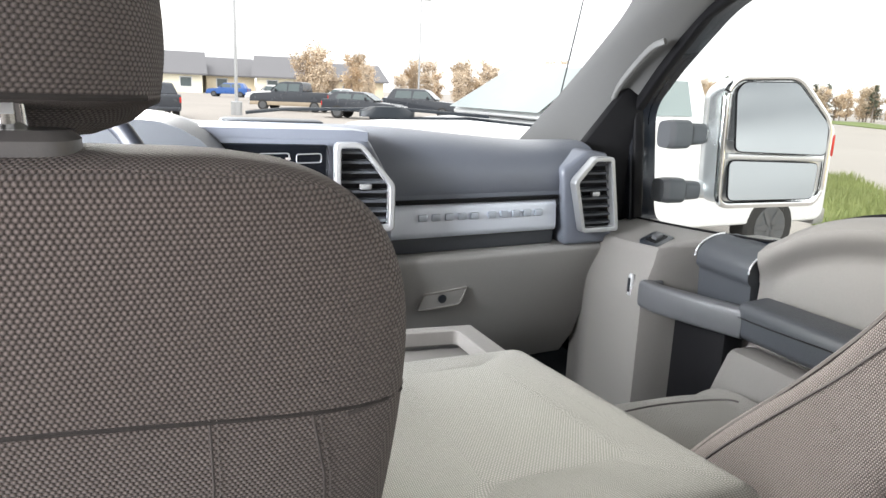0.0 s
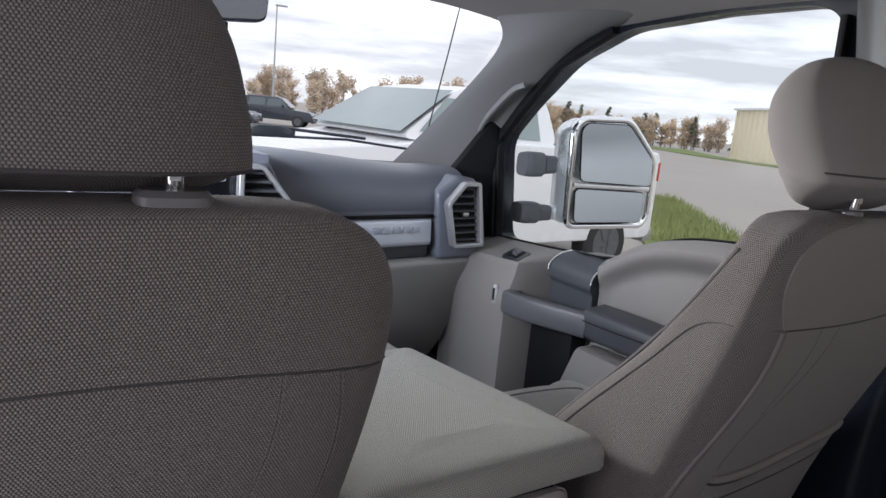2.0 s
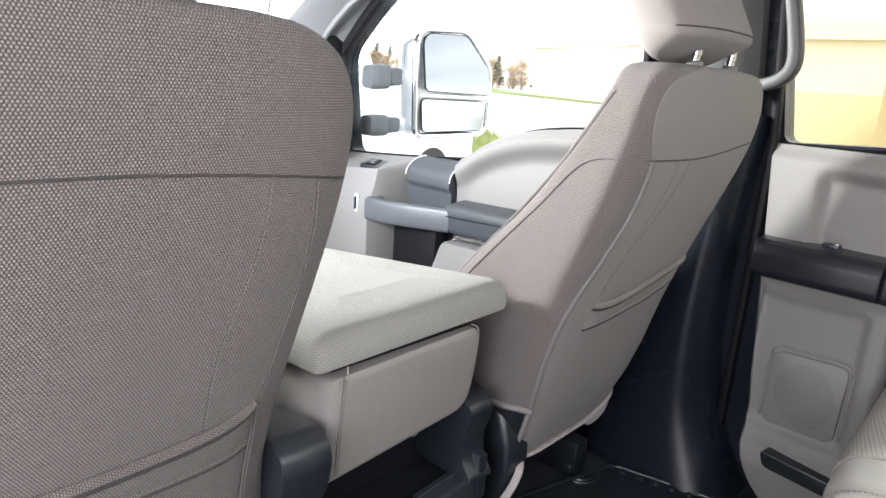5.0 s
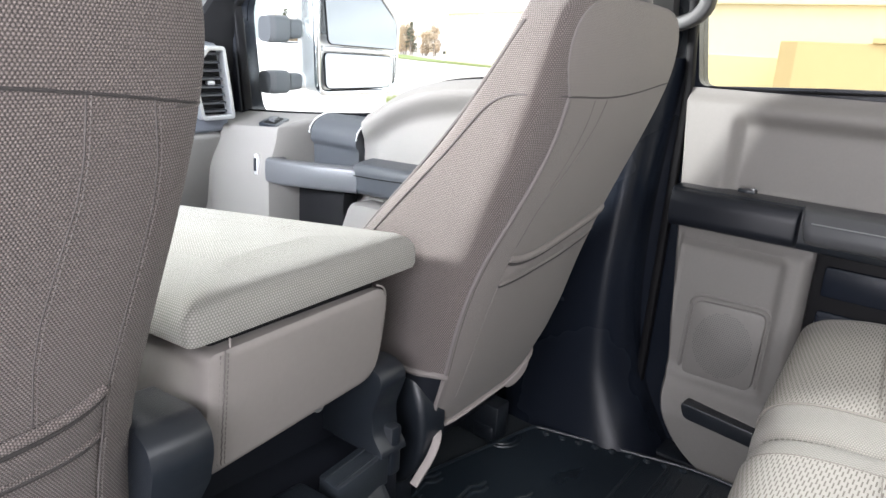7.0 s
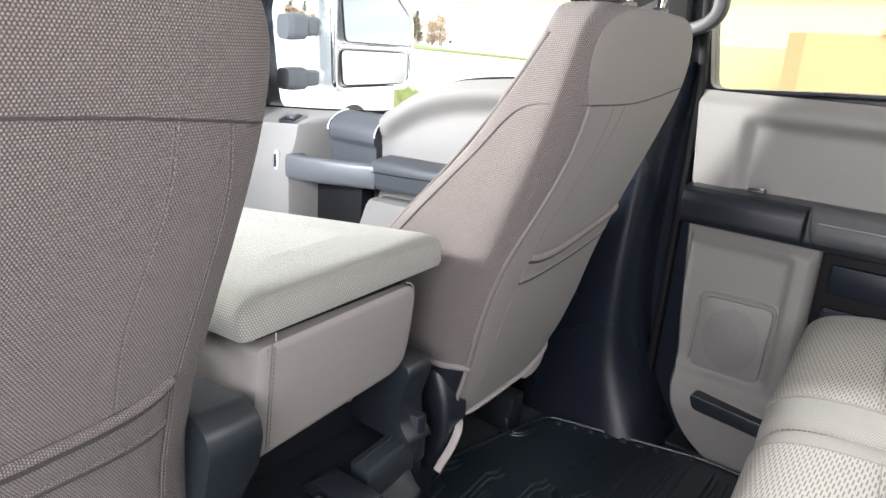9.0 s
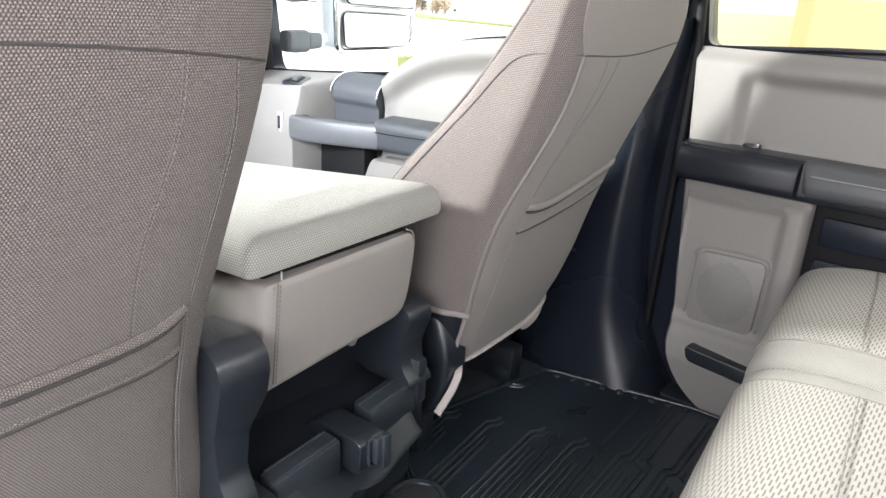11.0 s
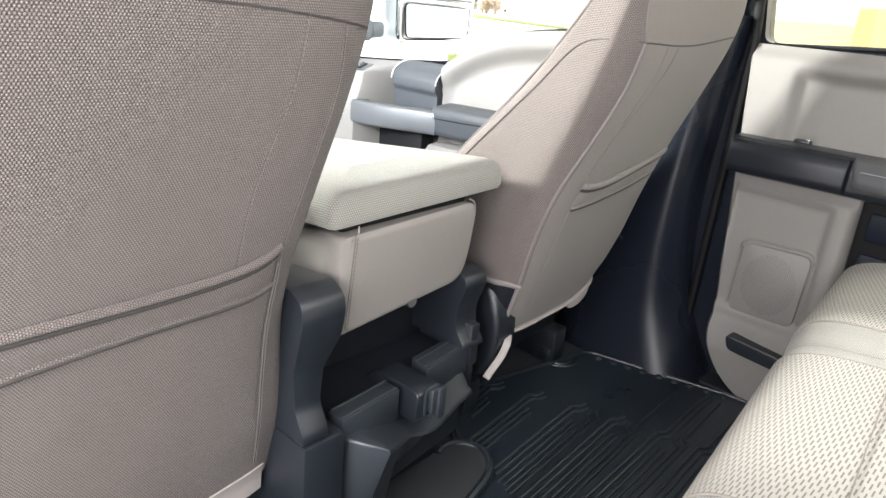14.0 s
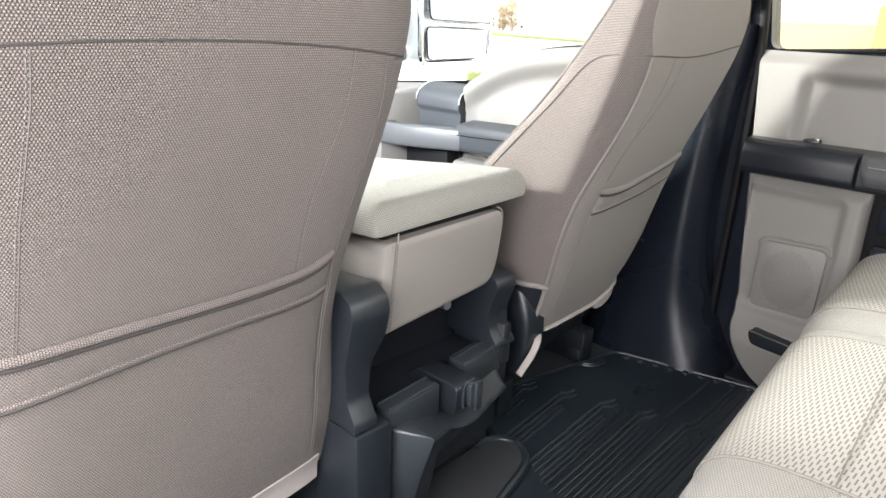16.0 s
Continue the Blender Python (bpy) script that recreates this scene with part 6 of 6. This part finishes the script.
def vehicle(name, at, heading, length, width, paint, label, pickup=False, height=1.75, low_paint=None, hood_z=1.0, bed=1.6, cabin_back=0.9, overhang=0.95, glass=None):
    """A parked vehicle: body, greenhouse, windows, lamps and wheels. Its front is +y before turning."""
    root = thing(name, (0, 0, 0), label, "pickup" if pickup else "car", "parked vehicles")
    glass = glass or M_CARGLASS
    L, W, H, hz = length / 2, width / 2, height, hood_z
    nose = L
    side = [(-L, 0.42), (-L, hz + 0.02), (-L + 0.05, hz + 0.10), (L - 1.75, hz + 0.08), (L - 1.5, hz + 0.02), (L - 0.25, hz - 0.08), (L, hz - 0.28), (L, 0.38)]
    part("body", prism(rounded(side, 0.16), "x", -W, W, 0.13, 4), paint, root)
    if low_paint:
        part("lower_body", prism([(-L - 0.005, 0.36), (-L - 0.005, 0.66), (L + 0.005, 0.60), (L + 0.005, 0.36)], "x", -W - 0.006, W + 0.006, 0.02), low_paint, root, "tan lower body")
    r0 = -L + (bed if pickup else cabin_back * 0.35)
    roof = [(r0, hz + 0.06), (r0 + (0.08 if pickup else 0.35), H - 0.04), (r0 + 0.35 + (0.0 if pickup else 0.25), H), (L - 2.35, H - 0.01), (L - 2.15, H - 0.05), (L - 1.42, hz + 0.05)]
    crown = rounded(roof[:1] + [(y, z + 0.02) for y, z in roof[1:-1]] + roof[-1:], 0.16, 5)
    cab = loft([[(sx * (W - 0.05 - 0.20 * max(0.0, z - hz) / (H - hz)), y, z - 0.05 * max(0.0, abs(sx) - 0.6) * (z > H - 0.3)) for y, z in crown] for sx in (-1, -0.985, -0.93, -0.6, 0, 0.6, 0.93, 0.985, 1)])
    part("cab", cab, paint, root)
    glass_top, glass_low = H - 0.13, hz + 0.13
    ws = bmesh.new()
    a = [(W - 0.09, L - 1.46, glass_low - 0.04), (-W + 0.09, L - 1.46, glass_low - 0.04), (-W + 0.21, L - 2.12, glass_top + 0.05), (W - 0.21, L - 2.12, glass_top + 0.05)]
    for off in (0.03,):
        ws.faces.new([ws.verts.new((x, y + off, z + off)) for x, y, z in a])
    part("windscreen", ws, glass, root, "dark windscreen", smooth=False)
    y0, y1 = r0 + (0.22 if pickup else 0.5), L - 1.85
    n = 2
    for s in (-1, 1):
        for k in range(n):
            ya, yb = y0 + (y1 - y0) * k / n + 0.04, y0 + (y1 - y0) * (k + 1) / n - 0.04
            g = bmesh.new()
            pts = [(ya, glass_low), (yb + (0.25 if k == n - 1 else 0), glass_low), (yb - (0.12 if k == n - 1 else 0), glass_top), (ya + (0.0 if pickup else 0.1), glass_top)]
            g.faces.new([g.verts.new((s * (W - 0.036 - 0.20 * (z - hz) / (H - hz)), y, z)) for y, z in pts])
            part("side_window", g, glass, root, "dark side window", smooth=False)
        part("tail_lamp", box(s * (W - 0.04) - 0.04, s * (W - 0.04) + 0.045, -L - 0.012, -L + 0.05, hz - 0.26, hz - 0.02, 0.01), M_RED, root, "red tail lamp")
        part("head_lamp", box(s * (W - 0.18) - 0.17, s * (W - 0.18) + 0.17, L - 0.20, L + 0.01, hz - 0.33, hz - 0.17, 0.03), M_SATIN, root, "clear head lamp")
        for y in (-L + overhang, L - 0.95):
            wh = part("wheel", loft([[(s * x, y + r * math.cos(q), 0.37 + r * math.sin(q)) for q in spread(0, 2 * math.pi, 25)[:-1]] for x, r in ((W - 0.22, 0.34), (W - 0.20, 0.37), (W - 0.02, 0.37), (W + 0.012, 0.34))]), M_TYRE, root, "black tyre")
            part("rim", loft([[(s * x, y + r * math.cos(q), 0.37 + r * math.sin(q)) for q in spread(0, 2 * math.pi, 17)[:-1]] for x, r in ((W + 0.0, 0.235), (W + 0.014, 0.235), (W + 0.016, 0.215), (W + 0.0135, 0.205), (W + 0.0132, 0.02))]), M_SLEEVE, wh, "dark rim barrel")
            spokes = bmesh.new()
            for q in range(6):
                ca, sa = math.cos(q * math.pi / 3), math.sin(q * math.pi / 3)
                quad = [(0.03, -0.035), (0.225, -0.022), (0.225, 0.022), (0.03, 0.035)]
                spokes.faces.new([spokes.verts.new((s * (W + 0.022), y + u * ca - v * sa, 0.37 + u * sa + v * ca)) for u, v in quad])
            part("rim_spokes", spokes, M_PULL, wh, "dull grey spokes", smooth=False)
        part("door_mirror", box(s * (W + 0.10) - 0.09, s * (W + 0.10) + 0.09, L - 1.98, L - 1.88, hz + 0.10, hz + 0.30, 0.03), M_BLACK, root, "black door mirror")
        part("door_handle", box(s * (W + 0.008) - 0.012, s * (W + 0.008) + 0.012, (y0 + y1) / 2 + 0.05, (y0 + y1) / 2 + 0.22, hz - 0.06, hz - 0.03, 0.004), M_BLACK, root)
    if pickup:
        part("cargo_bed", box(-W + 0.10, W - 0.10, -L + 0.08, -L + bed - 0.06, hz + 0.08, hz + 0.106, 0.0), M_BLACK, root, "black open cargo bed")
    part("bumper", box(-W + 0.03, W - 0.03, L - 0.10, L + 0.09, 0.34, 0.55, 0.04), M_SATIN if pickup else paint, root)
    part("bumper", box(-W + 0.03, W - 0.03, -L - 0.09, -L + 0.10, 0.36, 0.56, 0.04), M_SATIN if pickup else paint, root)
    root.matrix_world = pose(at[0], at[1], GROUND, 0, 0, heading)
    return root


vehicle("pickup_truck", (3.45, 6.5), 98, 5.3, 2.0, M_WHITE, "white crew-cab pickup parked across the next stalls", True, 2.0, None, 1.40, 1.8, overhang=0.85, glass=M_SKY_GLASS)
vehicle("pickup_truck", (4.3, 49.4), 62, 5.6, 2.0, M_DARKCAR, "dark pickup with tan lower body across the lot", True, 1.95, M_TAN, 1.2, 1.8)
vehicle("hatchback_car", (7.4, 39.9), 240, 4.6, 1.8, M_DARKCAR, "dark hatchback parked across the lot", False, 1.5, None, 0.95)
vehicle("sport_utility_car", (12.2, 45.0), 242, 5.0, 1.95, M_DARKCAR, "dark sport utility car parked across the lot", False, 1.8, None, 1.08)
vehicle("blue_car", (0.3, 94.6), 75, 5.2, 1.9, M_BLUE, "bright blue car at the back of the lot", False, 1.75, None, 1.05)
vehicle("silver_car", (11.5, 78.0), 80, 4.7, 1.85, M_SILVER, "silver car in a back row", False, 1.6, None, 1.0)
vehicle("silver_car", (18.5, 75.0), 85, 4.7, 1.85, M_SILVER, "silver car in a back row", False, 1.6, None, 1.0)
vehicle("dark_car", (-3.5, 35.6), 12, 4.6, 1.85, M_DARKCAR, "charcoal car showing its red tail lamps", False, 1.6, None, 1.0)
vehicle("dark_car", (19.5, 50.0), 100, 4.8, 1.9, M_DARKCAR, "charcoal car in the far row", False, 1.7, None, 1.0)
vehicle("white_car", (4.2, 75.0), 90, 4.8, 1.9, M_WHITE, "white car in the far row", False, 1.7, None, 1.0)


def house(at, sx, sy, h, rise, label, siding, turn=0):
    root = thing("building", (0, 0, 0), label, "building")
    part("wall", box(-sx / 2, sx / 2, -sy / 2, sy / 2, 0, h, 0.0), siding, root, smooth=False)
    part("roof", prism([(-sy / 2 - 0.8, h - 0.05), (0, h + rise), (sy / 2 + 0.8, h - 0.05), (sy / 2 + 0.8, h - 0.3), (-sy / 2 - 0.8, h - 0.3)], "x", -sx / 2 - 0.8, sx / 2 + 0.8, 0.0), M_ROOF, root, smooth=False)
    for i in range(int(sx // 5)):
        x = -sx / 2 + 2.5 + 5 * i
        w = part("window", box(x - 0.8, x + 0.8, -sy / 2 - 0.06, -sy / 2 + 0.02, 1.0, 2.4, 0.0), M_CARGLASS, root, smooth=False)
        part("frame", holed([(x - 0.95, 0.85), (x + 0.95, 0.85), (x + 0.95, 2.55), (x - 0.95, 2.55)], [[(x - 0.8, 1.0), (x + 0.8, 1.0), (x + 0.8, 2.4), (x - 0.8, 2.4)]], 0.1, Matrix(((1, 0, 0, 0), (0, 0, 1, -sy / 2 - 0.06), (0, 1, 0, 0), (0, 0, 0, 1))), 0.0), M_WHITE, w, smooth=False)
    root.matrix_world = pose(at[0], at[1], GROUND, 0, 0, turn)


for k, (x, y, wide, rise) in enumerate(((22, 131, 9, 2.9), (10.5, 126, 10, 3.4), (0.0, 134, 8, 3.0), (-9, 127, 10, 3.5), (-21, 132, 9, 3.0), (-32, 126, 11, 3.5), (-46, 128, 11, 3.1))):
    house((x, y), wide, 13, 3.1, rise, "low %s house with a grey pitched roof" % ("tan", "cream")[k % 2], M_BEIGE if k % 2 == 0 else M_YELLOW_PALE, (4, -6, 8)[k % 3])

# beige warehouse and the yellow building close by
ware = thing("warehouse", (0, 0, 0), "beige metal warehouse across the road", "building")
wp = [(62.0, 50.0), (52.0, 29.0), (74.0, 18.5), (84.0, 39.5)]
part("wall", prism(wp, "z", GROUND, 4.5, 0.0), M_BEIGE, ware, smooth=False)
part("roof", prism([(x + (x - 68) * 0.02, y + (y - 34) * 0.02) for x, y in wp], "z", 4.5, 4.7, 0.0), M_WHITE, ware, smooth=False)
for i in range(22):
    t = (i + 0.5) / 22
    x, y = wp[0][0] + (wp[1][0] - wp[0][0]) * t, wp[0][1] + (wp[1][1] - wp[0][1]) * t
    part("siding_rib", box(x - 0.08, x + 0.06, y - 0.06, y + 0.06, GROUND, 4.48, 0.0), M_BEIGE, ware, smooth=False)
shed = thing("yellow_building", (0, 0, 0), "low yellow block building beside the lot", "building")
part("wall", box(17.2, 26, -14, 6.9, GROUND, 2.35, 0.0), M_YELLOW_PALE, shed, smooth=False)
part("fascia", box(17.05, 26.2, -14.1, 7.05, 2.35, 2.75, 0.02), M_YELLOW_PALE, shed, smooth=False)
part("lower_band", box(17.15, 17.3, -14.02, 6.92, GROUND, 1.2, 0.01), M_YELLOW, shed, smooth=False)
part("corner_post", box(17.1, 17.3, 6.8, 6.96, GROUND, 2.35, 0.01), M_YELLOW_PALE, shed, smooth=False)
crate = thing("tan_crate", (15.8, 2.2, GROUND), "large tan crate standing against the yellow building", "crate")
part("box_body", prism([(15.1, 3.2), (15.5, 3.62), (16.6, 3.62), (16.6, 0.6), (15.1, 0.6)], "z", GROUND, 1.52, 0.02), M_CARD, crate, smooth=False)
part("lid", prism([(15.05, 1.9), (16.65, 1.9), (16.65, 0.55), (15.05, 0.55)], "z", 1.52, 1.62, 0.01), M_CARD, crate, smooth=False)


# trees, poles
def tree(at, h, leaf, label, conifer=False, bare=0.5, seed=0):
    rnd = random.Random(seed)
    root = thing("tree", (0, 0, 0), label, "tree", "trees")
    part("trunk", loft([oval(0, 0, z, r, r, 2, 8) for z, r in ((0, h * 0.025), (h * 0.3, h * 0.017), (h * 0.95, h * 0.003))]), M_BARK, root)
    lv = bmesh.new()
    limbs = bmesh.new()
    n = 26 if conifer else 34
    for i in range(n):
        z = h * (0.12 + 0.85 * i / n) if conifer else h * rnd.uniform(0.10, 0.98)
        a = rnd.uniform(0, 6.28)
        reach = (h - z) * 0.24 + 0.15 if conifer else h * rnd.uniform(0.10, 0.26) * (1.15 - abs(z / h - 0.6))
        tip = Vector((reach * math.cos(a), reach * math.sin(a), z - (0.1 * reach if conifer else -0.35 * reach)))
        root_pt = Vector((0, 0, z * (0.99 if conifer else 0.80)))
        d = (tip - root_pt).normalized()
        s = d.orthogonal().normalized() * h * 0.004
        t = d.cross(s)
        ring = [limbs.verts.new(root_pt + s), limbs.verts.new(root_pt + t), limbs.verts.new(root_pt - s)]
        e = limbs.verts.new(tip)
        for k in range(3):
            limbs.faces.new((ring[k], ring[(k + 1) % 3], e))
        for _ in range(int(90 * bare) if not conifer else 34):
            w = rnd.uniform(0.35, 1.05)
            c = root_pt.lerp(tip, w) + Vector((rnd.gauss(0, 1), rnd.gauss(0, 1), rnd.gauss(0, 0.8))) * h * (0.045 if not conifer else 0.020)
            u = Vector((rnd.gauss(0, 1), rnd.gauss(0, 1), rnd.gauss(0, 1))).normalized() * h * rnd.uniform(0.012, 0.028)
            v = u.orthogonal().normalized() * u.length * 0.7
            lv.faces.new([lv.verts.new(c + u), lv.verts.new(c + v), lv.verts.new(c - u), lv.verts.new(c - v)])
    part("limbs", limbs, M_BARK, root, smooth=False)
    tagged(part("crown", lv, leaf, root, smooth=False), kind="stuff")
    root.matrix_world = pose(at[0], at[1], GROUND, 0, 0, rnd.uniform(0, 360))
    return root


rnd = random.Random(5)
k = 0
for i in range(40):
    x, y, h = 10 + 1.5 * i + rnd.uniform(-1.2, 1.2), 96 + rnd.uniform(-5, 9), rnd.uniform(4.2, 7.2)
    tree((x, y), h, M_LEAF if i % 3 == 1 else M_LEAF_TAN, "autumn tree with thinning %s leaves" % ("rust" if i % 3 == 1 else "tan"), False, 0.75, 100 + i)
for i in range(64):
    t = i / 63
    x, y = 70 + 22 * t + rnd.uniform(-2, 2), 108 - 38 * t + rnd.uniform(-3, 3)
    if i % 7 == 3:
        tree((x, y), rnd.uniform(4.8, 6.6), M_NEEDLE, "dark green conifer in the far tree line", True, 1, 60 + i)
    else:
        tree((x, y), rnd.uniform(3.4, 5.2), M_LEAF if i % 3 else M_LEAF_TAN, "autumn tree in the far tree line", False, 0.7, 60 + i)
for at, h in (((16.5, 62), 9.5), ((0.35, 40.0), 9.5), ((36.5, 56), 10)):
    pole = thing("lamp_post", (at[0], at[1], GROUND), "grey parking lot lamp post", "lamp post", "lamp posts")
    part("pole", loft([oval(at[0], at[1], GROUND + z, r, r, 2, 10) for z, r in ((0, 0.10), (h, 0.06))]), M_SATIN, pole)
    part("base", loft([oval(at[0], at[1], GROUND + z, r, r, 2, 14) for z, r in ((0, 0.3), (0.7, 0.3), (0.74, 0.26))]), M_SATIN, pole)
    part("lamp_head", box(at[0] - 0.1, at[0] + 0.9, at[1] - 0.18, at[1] + 0.18, GROUND + h, GROUND + h + 0.14, 0.03), M_SATIN, pole)
